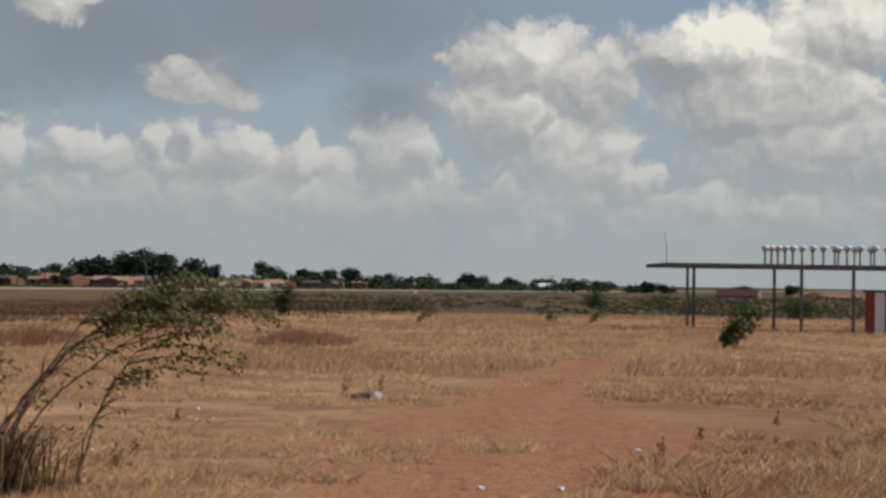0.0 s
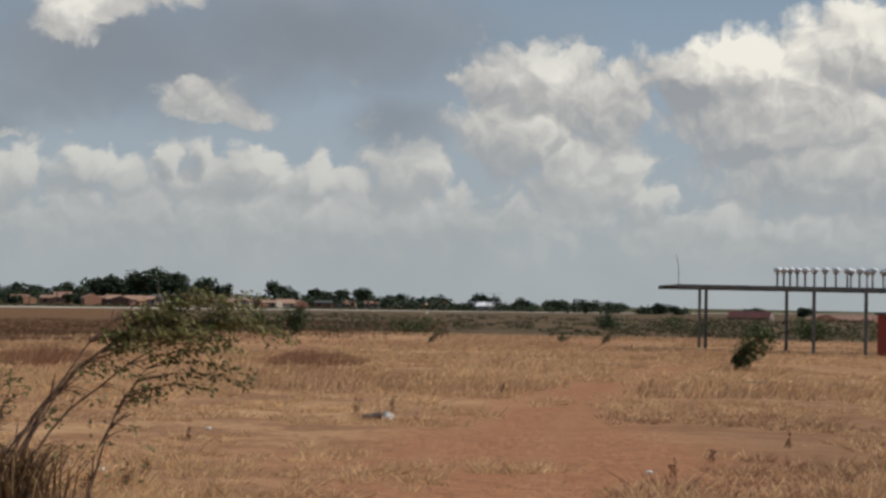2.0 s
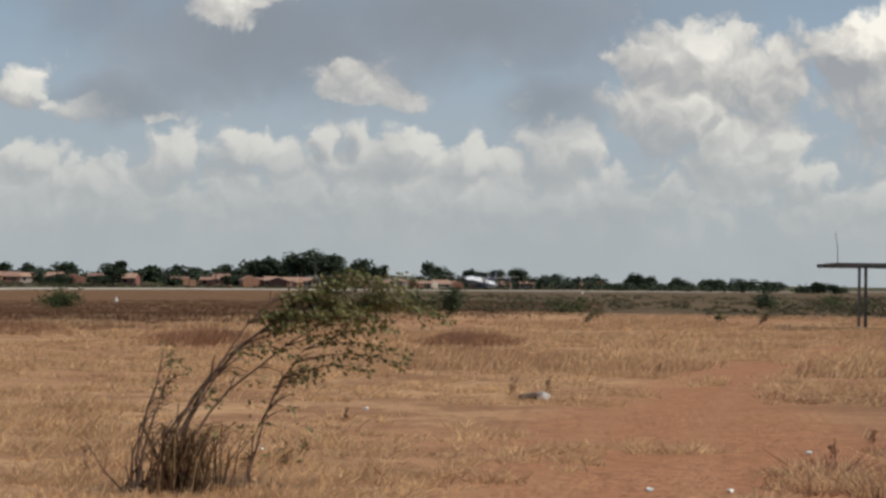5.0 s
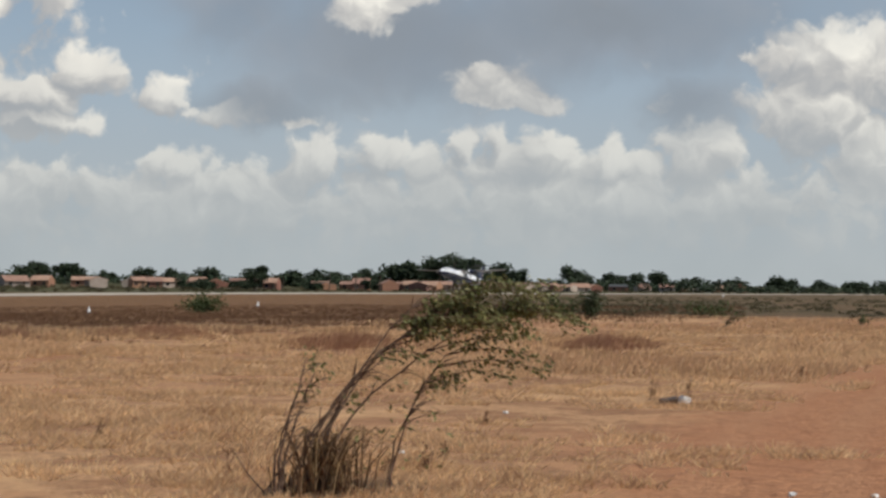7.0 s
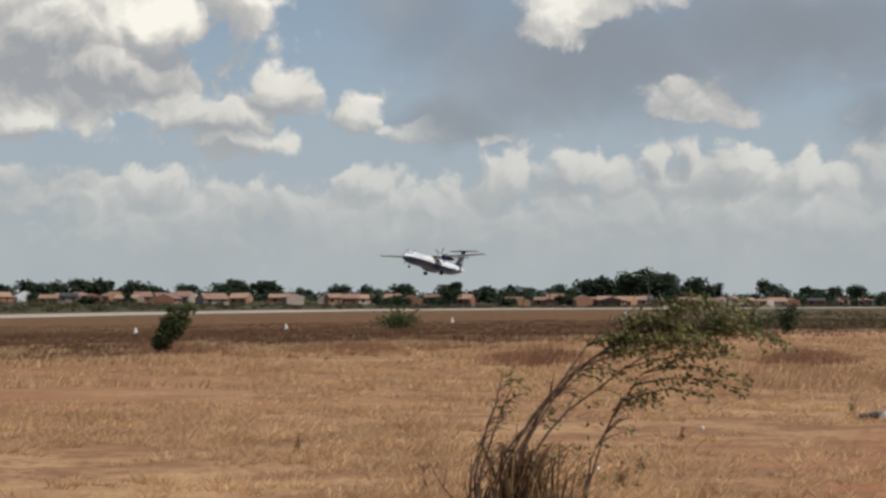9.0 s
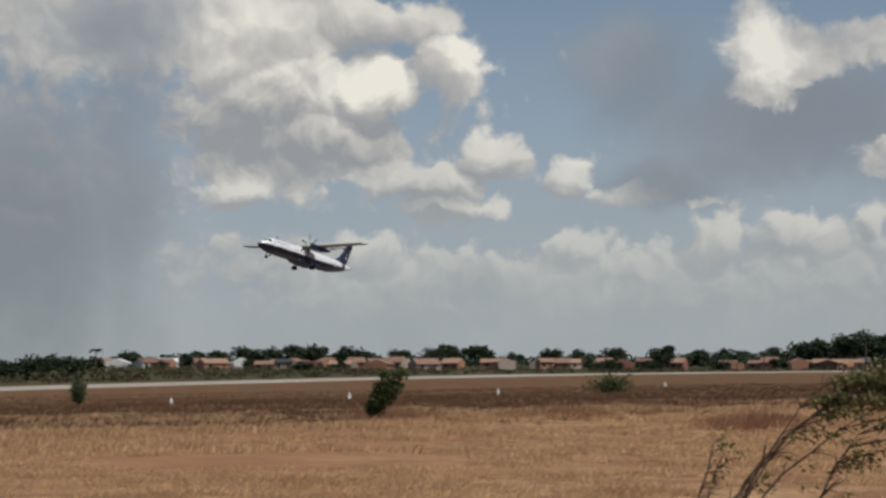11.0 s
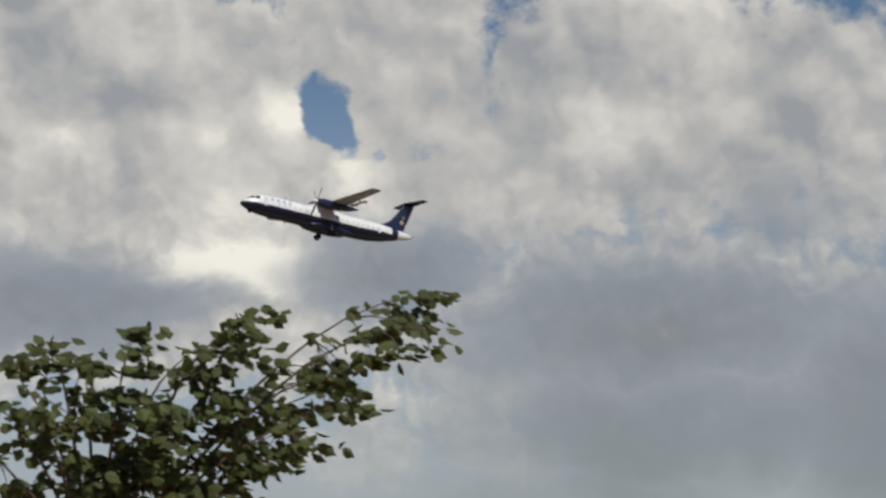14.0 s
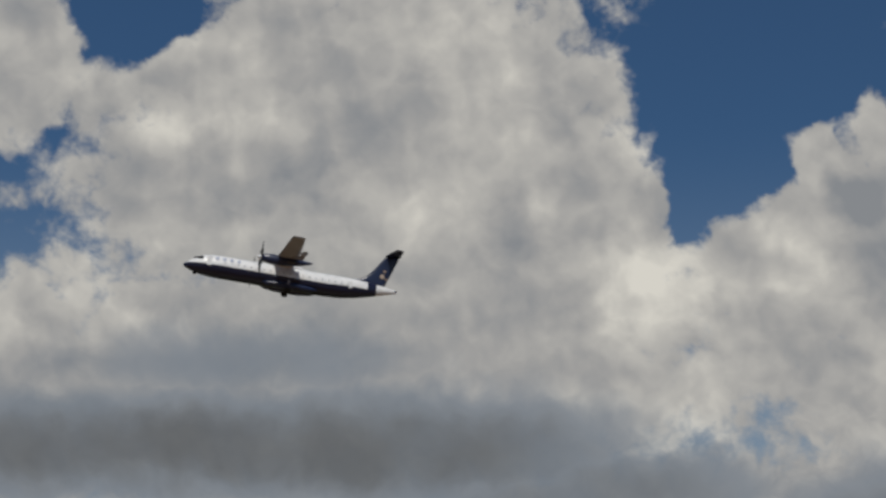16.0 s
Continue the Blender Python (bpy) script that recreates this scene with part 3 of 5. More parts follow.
def scrub(where, height, width, seed, label, lean=0.0, leaf=0.06, count=700, mat=None, stems=7, group="bushes in the grass"):
    """A wind-bent bush: thin stems that fan out and small leaves along them."""
    rng = random.Random(seed)
    t = thing("bush", where, label, "bush", group)
    verts, faces = [], []
    for i in range(stems):
        bm = bmesh.new()
        a = rng.random() * 6.28
        tip = Vector((math.cos(a) * width * 0.5 * rng.random() + lean * height, math.sin(a) * width * 0.35 * rng.random(), height * rng.uniform(0.45, 0.9)))
        mid = Vector((tip.x * 0.3, tip.y * 0.5, tip.z * 0.5))
        r = 0.012 + height * 0.006
        tube(bm, [(rng.uniform(-.1, .1), rng.uniform(-.1, .1), -0.1), mid, tip], [r, r * 0.7, r * 0.3], 5)
        part("stem", bm, DRY_STEM, t)
        for k in range(4):
            c = (mid * 0.5).lerp(tip, (k + 0.4) / 3.6)
            leaf_cloud(verts, faces, rng, c, width * rng.uniform(0.16, 0.28), count // (stems * 4), leaf, 0.7)
    from_lists("foliage", verts, faces, mat or LEAF_SCRUB, t)
    return t


# ---- antenna platform ----
def build_platform():
    t = thing("antenna_platform", Vector((0, 0, 0)), "flat dark steel platform on thin posts in the field", "platform")
    y0 = 104.0
    x0, x1 = 12.0, 34.0
    # deck: long axis to the right, slightly nearer at its far end
    slat = part("deck_slat", block(0.14, 8.9, 0.08, 0, 0, 0, 0.01), METAL_DARK, t)
    slat.location = (x0 + 0.1, y0 + 4.5, 3.58)
    for i in range(1, 55):
        more = new("deck_slat", slat.data)
        more.parent, more.location = t, (x0 + 0.1 + i * 0.405, y0 + 4.5, 3.58)
    for k, y in enumerate((y0 + 0.06, y0 + 8.94)):
        part("edge_beam", block(x1 - x0, 0.12, 0.2, (x0 + x1) / 2, y, 3.52, 0.015), METAL_DARK, t)
    for i in range(8):
        part("cross_beam", block(0.1, 8.7, 0.12, x0 + 0.6 + i * 3.0, y0 + 4.5, 3.47, 0.01), METAL_DARK, t)
    for az_, d in ((-7.43, 112.0), (-10.48, 105.5), (-11.93, 104.5), (-15.0, 107.0), (-7.25, 119.0), (-9.71, 113.0), (-13.4, 113.5)):
        p = spot(az_, d)
        post = part("post", block(0.16, 0.16, 3.75, p.x, p.y, 1.6, 0.012), METAL_DARK, t)
        part("foot_plate", block(0.34, 0.34, 0.04, p.x, p.y, p.z + 0.04), CONCRETE, post)
    bm = bmesh.new()
    tube(bm, [(12.7, 109, 3.6), (12.68, 109, 4.6), (12.55, 109, 5.35)], [0.022, 0.018, 0.012], 6)
    part("whip_aerial", bm, METAL_DARK, t, "thin upright rod")


def build_antennas():
    a = thing("antenna", Vector((0, 0, 0)), "white hooded antenna on a short grey mast", "antenna", "antennas on the platform")
    bm = bmesh.new()
    tube(bm, [(0, 0, -0.1), (0, 0, 0.82)], [0.06, 0.06], 8)
    part("mast", bm, GREY_PAINT, a)
    bm = bmesh.new()
    rings = []
    for u, w, h in ((-1.0, 0.05, 0.05), (-0.9, 0.16, 0.12), (-0.4, 0.17, 0.15), (0.2, 0.2, 0.17), (0.38, 0.17, 0.16), (0.45, 0.06, 0.08)):
        rings.append([Vector((w * math.cos(k * math.tau / 10), u, 0.93 + h * math.sin(k * math.tau / 10))) for k in range(10)])
    loft(bm, rings)
    part("hood", bm, WHITE_PAINT, a, "white rounded hood", True)
    part("bracket", block(0.2, 0.3, 0.06, 0, 0, 0.76, 0.01), METAL_DARK, a)
    rows = [(-9.44, 111.0), (-9.62, 111.0), (-9.8, 110.8), (-10.0, 110.6), (-10.22, 110.4), (-10.48, 110.2), (-10.78, 110), (-11.08, 109.8),
            (-11.4, 109.6), (-11.74, 109.4), (-12.1, 109.2), (-12.5, 109.0), (-12.95, 108.8), (-13.4, 108.6), (-13.9, 108.4)]
    rows += [(-11.5, 112.4), (-11.95, 112.4), (-12.4, 112.4), (-12.85, 112.4), (-13.3, 112.4)]
    first = True
    for az_, d in rows:
        p = spot(az_, d)
        m = pose(p.x, p.y, 3.64, 0, 0, -4)
        if first:
            a.matrix_basis = m
            first = False
        else:
            copy_thing(a, m)


def build_shelter():
    p = spot(-13.4, 106)
    t = thing("equipment_shelter", p, "small equipment cabin in red and white upright stripes", "cabin", turn=-13)
    wall = part("wall", block(4.2, 2.6, 2.25, 0, 0, 1.12, 0.02), RED_PAINT, t, "red painted wall")
    for i in range(4):
        part("stripe", block(0.5, 0.03, 2.2, -1.35 + i * 1.05, -1.31, 1.13), WHITE_PAINT, t, "white painted stripe")
    part("roof", block(4.5, 2.9, 0.1, 0, 0, 2.3, 0.02), METAL_DARK, t)
    part("door", block(0.8, 0.04, 1.9, 1.55, -1.32, 1.0, 0.01), GREY_PAINT, t)


build_platform()
build_antennas()
build_shelter()

# ---- bushes over the field ----
WILD = [
    # azimuth, distance, height, width, lean, label, leaves
    (4.45, 136, 2.2, 2.6, 0.1, "dense dark green bush in the dry grass", 1500), (5.3, 140, 1.8, 3.4, 0.1, "low green bush in the dry grass", 900),
    (6.3, 138, 1.5, 2.6, 0.1, "low green bush in the dry grass", 600),
    (0.6, 111, 1.15, 1.0, 0.9, "thin wind-bent sapling leaning over", 160), (-3.3, 130, 0.7, 1.2, 0.2, "small green tuft in the dry grass", 260),
    (-4.46, 126, 1.3, 1.3, 0.8, "thin wind-bent sapling leaning over", 200), (-4.6, 205, 1.7, 5.0, 0.1, "broad low dark bush by the runway", 900),
    (-6.6, 190, 1.5, 4.0, 0.1, "low scrub at the edge of the field", 600), (-7.3, 170, 1.5, 2.6, 0.1, "low scrub at the edge of the field", 500),
    (15.7, 190, 1.8, 5.0, 0.15, "round green bush in brown grass", 1700),
    (22.55, 79, 2.35, 1.5, 0.4, "upright green bush bent by the wind", 3200), (30.8, 188, 2.9, 3.0, 0.1, "dark green bush in brown grass", 2200),
    (-8.25, 74, 1.75, 1.4, 0.6, "green bush bent over bare stems", 1300), (1.2, 150, 1.0, 4.5, 0.1, "low scrub in the dry grass", 500),
    (-10.5, 150, 1.6, 5.0, 0.1, "low scrub behind the platform", 800), (-12.8, 150, 1.7, 5.0, 0.1, "low scrub behind the platform", 800), (-8.8, 155, 1.4, 4.5, 0.1, "low scrub behind the platform", 700),
]
for i, (a_, d_, h_, w_, lean_, label_, count_) in enumerate(WILD):
    scrub(spot(a_, d_), h_, w_, 100 + i, label_, lean_, 0.05 + w_ * 0.018, count_, LEAF_MID if "dark" in label_ else LEAF_SCRUB)


def near_bush():
    """The shrub in front: bare arching stems from a dry clump, leaves only at their bent-over ends."""
    rng = random.Random(4)
    base = spot(12.3, 22.0)
    t = thing("shrub", base, "tall half-bare shrub bent over by the wind, leaves at the tips", "shrub", turn=12.3)
    verts, faces = [], []
    def spray(bm, start):
        """A thin twig blown over to the side, with narrow leaves hanging along it."""
        p0 = Vector(start)
        reach, drop = rng.uniform(0.35, 1.3), rng.uniform(-0.2, 0.22)
        side = rng.uniform(-0.35, 0.35)
        line = [p0 + Vector((reach * u, side * u, 0.14 * math.sin(u * 2.6) - drop * u * u)) for u in (0, 0.25, 0.5, 0.75, 1.0)]
        tube(bm, line, [0.008, 0.007, 0.005, 0.004, 0.002], 4)
        for _ in range(int(85 * reach) + 10):
            u = rng.uniform(0.15, 1.0) * 4
            i = min(3, int(u))
            p = line[i].lerp(line[i + 1], u - i) + Vector((rng.gauss(0, 0.04), rng.gauss(0, 0.05), rng.gauss(0, 0.03)))
            a = Vector((rng.gauss(0.55, 0.4), rng.gauss(0, 0.45), rng.gauss(-0.45, 0.4))).normalized()
            b = a.cross(Vector((rng.gauss(0, 1), rng.gauss(0, 1), rng.gauss(0, 1)))).normalized()
            l = rng.uniform(0.04, 0.085)
            k = len(verts)
            verts.extend([p, p + a * l * 0.5 + b * l * 0.24, p + a * l, p + a * l * 0.5 - b * l * 0.24])
            faces.extend([(k, k + 1, k + 2), (k, k + 2, k + 3)])

    long_stems = [  # foot x, tip x, tip height, middle bend
        (-0.28, 0.62, 1.55, 0.16), (-0.2, 0.95, 1.95, 0.2), (-0.12, 1.15, 2.1, 0.25), (-0.05, 1.35, 2.25, 0.3), (0.05, 1.6, 2.0, 0.3), (0.0, 1.1, 2.3, 0.3),
        (0.8, 1.12, 1.4, 0.2), (0.84, 1.2, 1.55, 0.25), (-0.42, -0.1, 1.55, 0.1), (-0.38, -0.02, 1.4, 0.1), (-0.46, -0.2, 1.2, 0.05), (-0.5, 0.35, 1.05, 0.05)]
    for fx, tx, tz, bend in long_stems:
        tx, tz = (tx * 1.22, tz + 0.02) if tx > 0.5 else (tx, tz)
        bm = bmesh.new()
        pts, rad = [], []
        for k in range(9):
            u = k / 8
            x = fx + (tx - fx) * (u ** 1.7) + rng.gauss(0, 0.014)
            z = tz * (u * (1 + bend) - bend * u * u) + rng.gauss(0, 0.01) - (0.05 if k == 0 else 0)
            pts.append((x, (fx - 0.1) * 0.3 + rng.gauss(0, 0.02) + u * 0.1, z))
            rad.append((0.02 if fx < 0.5 else 0.015) * (1 - 0.7 * u))
        tube(bm, pts, rad, 6)
        for k in (4, 5, 6, 7):
            for _ in range(2):
                p = Vector(pts[k])
                q = p + Vector((rng.uniform(0.0, 0.3), rng.uniform(-0.2, 0.2), rng.uniform(-0.05, 0.25)))
                tube(bm, [p, p.lerp(q, 0.5) + Vector((0, 0, 0.03)), q], [0.008, 0.006, 0.003], 4)
        if tx > 0.9:
            for _ in range(9 if fx < 0.5 else 3):
                spray(bm, pts[rng.choice((6, 7, 7, 8, 8))])
        else:
            leaf_cloud(verts, faces, rng, Vector((tx + 0.08, 0, tz)), 0.2, 34, 0.035, 0.8)
        part("stem", bm, DRY_STEM, t)
    for _ in range(60):
        c = Vector((rng.uniform(0.4, 1.6), rng.uniform(-0.3, 0.3), rng.uniform(0.3, 1.4)))
        leaf_cloud(verts, faces, rng, c, 0.06, 2, 0.035)
    from_lists("foliage", verts, faces, LEAF_PALE, t)
    verts, faces = [], []
    for _ in range(520):
        a = rng.random() * 6.28
        r = abs(rng.gauss(0, 0.2))
        p = Vector((0.08 + r * math.cos(a) * 1.25, r * math.sin(a), -0.03))
        h = 0.12 + 0.72 * rng.random() ** 1.4
        out = Vector((rng.gauss(0.1, 0.22), rng.gauss(0, 0.18), 0)) * h * 1.6
        w = Vector((rng.gauss(0, 1), rng.gauss(0, 1), 0)).normalized() * rng.uniform(0.006, 0.014)
        k = len(verts)
        mid1, mid2 = p + out * 0.25 + Vector((0, 0, h * 0.65)), p + out * 0.7 + Vector((0, 0, h))
        verts += [p - w, p + w, mid1 - w, mid1 + w, mid2 - w * 0.7, mid2 + w * 0.7, p + out * 1.3 + Vector((0, 0, h * rng.uniform(0.7, 1.0)))]
        faces += [(k, k + 1, k + 3, k + 2), (k + 2, k + 3, k + 5, k + 4), (k + 4, k + 5, k + 6)]
    from_lists("dry_clump", verts, faces, DRY_LEAF, t)
    twig = bmesh.new()
    tube(twig, [(-0.5, 0, 0), (-0.75, 0, 0.28), (-0.95, 0.05, 0.6)], [0.012, 0.009, 0.004], 5)
    tube(twig, [(-0.75, 0, 0.28), (-0.72, 0, 0.5)], [0.007, 0.003], 4)
    part("twig", twig, DRY_STEM, t)
    return t


shrub = near_bush()


def near_tree():
    """The leafy tree beside the viewer: long branches that end in bunches of broad leaves."""
    rng = random.Random(11)
    base = spot(55.2, 14.5)
    t = thing("leafy_tree", base, "green broad-leaved tree with long wind-blown branches", "tree", turn=55.6)
    bm = bmesh.new()
    tube(bm, [(0, 0, -0.2), (0.05, 0, 1.1), (0.0, 0.05, 2.2)], [0.13, 0.1, 0.08], 9)
    part("trunk", bm, BARK, t)
    verts, faces = [], []

    def bunch(p, n=9, size=0.066):
        """Broad leaves that overlap in a flat wind-blown tuft."""
        for _ in range(n):
            a = Vector((rng.gauss(0.7, 0.4), rng.gauss(0, 0.5), rng.gauss(-0.3, 0.3))).normalized()
            b = a.cross(Vector((rng.gauss(0, 0.5), rng.gauss(0, 0.5) - 0.7, 0.6))).normalized()
            l, w = size * rng.uniform(0.7, 1.2), size * rng.uniform(0.5, 0.75)
            q = p + Vector((rng.gauss(0, 0.085), rng.gauss(0, 0.085), rng.gauss(0, 0.022)))
            n_ = a.cross(b) * w * 0.3
            k = len(verts)
            verts.extend([q, q + a * l * 0.45 + b * w * 0.8 + n_, q + a * l * 1.0 + b * w + n_, q + a * l * 1.7, q + a * l * 1.0 - b * w + n_, q + a * l * 0.45 - b * w * 0.8 + n_, q + a * l * 0.8])
            faces.extend([(k, k + 6, k + 1), (k + 1, k + 6, k + 2), (k + 2, k + 6, k + 3), (k + 3, k + 6, k + 4), (k + 4, k + 6, k + 5), (k + 5, k + 6, k)])

    # limb tips: to the side, height
    tips = [(2.21, 4.33), (2.14, 4.1), (1.82, 3.84), (1.59, 3.73), (1.56, 3.55), (1.17, 3.34), (0.86, 3.04), (0.08, 4.0), (-0.56, 3.98), (0.51, 3.97), (-0.8, 3.8), (-0.28, 3.79), (-0.64, 3.47),
            (0.33, 3.42), (-0.16, 3.18), (0.9, 4.16), (-0.75, 2.95), (0.33, 2.97), (-1.1, 3.3), (-1.2, 2.8), (-1.0, 3.6), (0.7, 3.6), (0.1, 3.6)]
    for i, (tx, tz) in enumerate(tips):
        bm = bmesh.new()
        ty = rng.uniform(-0.6, 0.6)
        p0, p3 = Vector((-0.2, 0, 1.7 + rng.random() * 0.5)), Vector((tx, ty, tz))
        p1 = Vector((-0.2 + (tx + 0.2) * 0.38, ty * 0.3, tz - 0.25))
        pts = []
        for k in range(11):
            u = k / 10
            pts.append(p0 * (1 - u) ** 2 + p1 * 2 * u * (1 - u) + p3 * u * u + Vector((0, 0, 0.03 * math.sin(u * 9 + i))))
        tube(bm, pts, [0.022 * (1 - 0.85 * k / 10) for k in range(11)], 5)
        bunch(pts[10], 8)
        for k in range(4, 11):
            p = pts[k]
            if k % 2 and tz < 4.05:
                continue
            bunch(p + Vector((0, rng.gauss(0, 0.08), 0.02)), 6)
            for _ in range(2):
                q = p + Vector((rng.uniform(0.02, 0.32) if k < 10 else rng.uniform(-0.1, 0.08), rng.uniform(-0.4, 0.4), rng.uniform(-0.2, 0.08)))
                tube(bm, [p, p.lerp(q, 0.5) + Vector((0, 0, 0.02)), q], [0.008, 0.006, 0.003], 4)
                bunch(q)
        part("branch", bm, BARK, t)
    from_lists("foliage", verts, faces, LEAF, t)
    return t


leafy_tree = near_tree()

# ---- beyond the runway: trees, palms, houses ----
def beyond(az_, dist):
    """At least 70 m past the runway's middle line."""
    return max(dist, (RUN_D + 70) / math.cos(RUN_AZ - radians(az_)))


TREES = [  # azimuth, distance, crown top elevation, width
    (24.2, 640, 0.42, 13), (23.3, 700, 0.4, 11), (22.6, 640, 0.33, 10), (21.6, 760, 0.32, 9), (20.6, 700, 0.5, 11), (20.1, 760, 0.45, 11), (19.4, 660, 0.38, 13),
    (18.3, 720, 0.28, 8), (17.2, 640, 0.32, 9), (16.4, 660, 0.28, 10), (15.5, 680, 0.42, 10), (14.1, 520, 0.55, 7.5), (13.1, 640, 0.22, 11), (12.3, 680, 0.3, 10),
    (11.7, 700, 0.28, 8), (10.8, 720, 0.35, 12), (10.1, 640, 0.42, 12), (9.4, 620, 0.62, 13), (8.75, 600, 0.92, 12), (8.1, 620, 0.7, 13), (7.6, 660, 0.6, 10),
    (6.9, 700, 0.55, 11), (6.5, 740, 0.42, 9), (5.0, 720, 0.48, 11), (4.6, 800, 0.38, 9), (3.7, 780, 0.35, 10), (3.2, 760, 0.3, 9), (2.4, 760, 0.4, 10), (1.5, 820, 0.22, 9),
    (0.3, 800, 0.18, 11), (-0.9, 860, 0.22, 12), (-1.3, 900, 0.18, 10), (-2.2, 950, 0.1, 12), (-3.1, 1000, 0.08, 14), (-4.0, 1000, 0.08, 14), (-4.8, 1050, 0.02, 14),
    (-6.1, 700, 0.12, 7), (-6.6, 720, 0.08, 6), (-8.8, 640, 0.0, 7), (-10.3, 640, 0.06, 6),
    (25.4, 660, 0.38, 11), (24.9, 600, 0.5, 10), (26.0, 640, 0.35, 12), (26.8, 700, 0.3, 10), (27.6, 660, 0.25, 10), (28.4, 620, 0.22, 9), (29.4, 660, 0.28, 8), (31.2, 400, 0.2, 9),
    (31.9, 390, 0.2, 9), (32.6, 400, 0.1, 8), (33.4, 420, 0.12, 7), (34.4, 430, 0.22, 6), (35.2, 420, 0.12, 7), (36.4, 440, 0.1, 7), (37.3, 420, 0.08, 6), (38.3, 430, 0.05, 7), (39.2, 420, 0.05, 6),
    (40.6, 440, 0.04, 7), (41.5, 430, 0.0, 7), (42.3, 330, 0.1, 7), (43.0, 340, 0.02, 6), (44.6, 420, -0.02, 7), (45.9, 300, 0.12, 8), (46.5, 310, 0.05, 7), (47.6, 360, 0.02, 8), (48.6, 380, 0.0, 9), (49.6, 380, 0.0, 9), (50.8, 360, 0.0, 9),
]
for i, (a_, d_, top, w_) in enumerate(TREES):
    if -5 < a_ < 30 and d_ > 530:
        d_, w_, top = d_ * 1.35, w_ * 1.35, top * 1.15 + 0.03
    p = spot(a_, d_)
    far_tree("tree", p, EYE_Z + d_ * math.tan(radians(top)) - p.z, w_, 300 + i, "dark green round-crowned tree beyond the runway")
rng = random.Random(77)
for i in range(26):
    a_ = rng.uniform(-2, 31)
    far_tree("tree", spot(a_, beyond(a_, rng.uniform(560, 690))), rng.uniform(2.2, 4.6), rng.uniform(3.5, 8), 900 + i, "low dark tree in front of the houses")
PALMS = [(30.35, 560, 0.42), (29.2, 560, 0.22), (27.9, 600, 0.27), (27.6, 600, 0.25), (11.95, 600, 0.32), (11.2, 600, 0.3), (13.3, 600, 0.2), (10.5, 560, 0.3), (8.35, 560, 0.72), (34.0, 500, 0.25), (38.6, 520, 0.12)]
for i, (a_, d_, top) in enumerate(PALMS):
    p = spot(a_, d_)
    palm(p, (EYE_Z + d_ * math.tan(radians(top)) - p.z) / 0.98, 500 + i)


def house(where, wide, deep, high, roof_high, turn, label, wall, roof_mat, seed):
    rng = random.Random(seed)
    t = thing("house", where, label, "house", "houses beyond the runway", turn)
    bm = bmesh.new()
    ends = [[bm.verts.new((x, y, z)) for y, z in ((-deep / 2, -0.5), (deep / 2, -0.5), (deep / 2, high - 0.1), (0, high + roof_high - 0.15), (-deep / 2, high - 0.1))] for x in (-wide / 2, wide / 2)]
    bm.faces.new(ends[0])
    bm.faces.new(ends[1][::-1])
    for k in range(5):
        bm.faces.new((ends[0][k], ends[0][k - 1], ends[1][k - 1], ends[1][k]))
    bmesh.ops.recalc_face_normals(bm, faces=bm.faces)
    part("wall", bm, wall, t)
    bm = bmesh.new()
    o = 0.5
    e = wide / 2 - 0.04
    a = [(-e, -deep / 2 - o, high - 0.15), (e, -deep / 2 - o, high - 0.15), (e, deep / 2 + o, high - 0.15), (-e, deep / 2 + o, high - 0.15)]
    r = [(-e, 0, high + roof_high), (e, 0, high + roof_high)]
    vs = [bm.verts.new(v) for v in a + r] + [bm.verts.new((x, y, z - 0.18)) for x, y, z in a]
    for f in ((0, 1, 5, 4), (1, 2, 5), (2, 3, 4, 5), (3, 0, 4), (0, 6, 7, 1), (1, 7, 8, 2), (2, 8, 9, 3), (3, 9, 6, 0), (9, 8, 7, 6)):
        bm.faces.new([vs[k] for k in f])
    bmesh.ops.recalc_face_normals(bm, faces=bm.faces)
    part("roof", bm, roof_mat, t)
    n = max(2, int(wide / 4))
    for i in range(n):
        x = (i + 0.5) / n * wide - wide / 2
        if i == n // 2:
            part("door", block(0.9, 0.1, 2.0, x, -deep / 2 - 0.03, 1.0), BARK, t)
        else:
            w = part("window", block(1.1, 0.1, 1.0, x, -deep / 2 - 0.02, high * 0.55), DARK_GLASS, t)
            part("sill", block(1.3, 0.18, 0.08, x, -deep / 2 - 0.06, high * 0.55 - 0.55), CONCRETE, w)
    return t


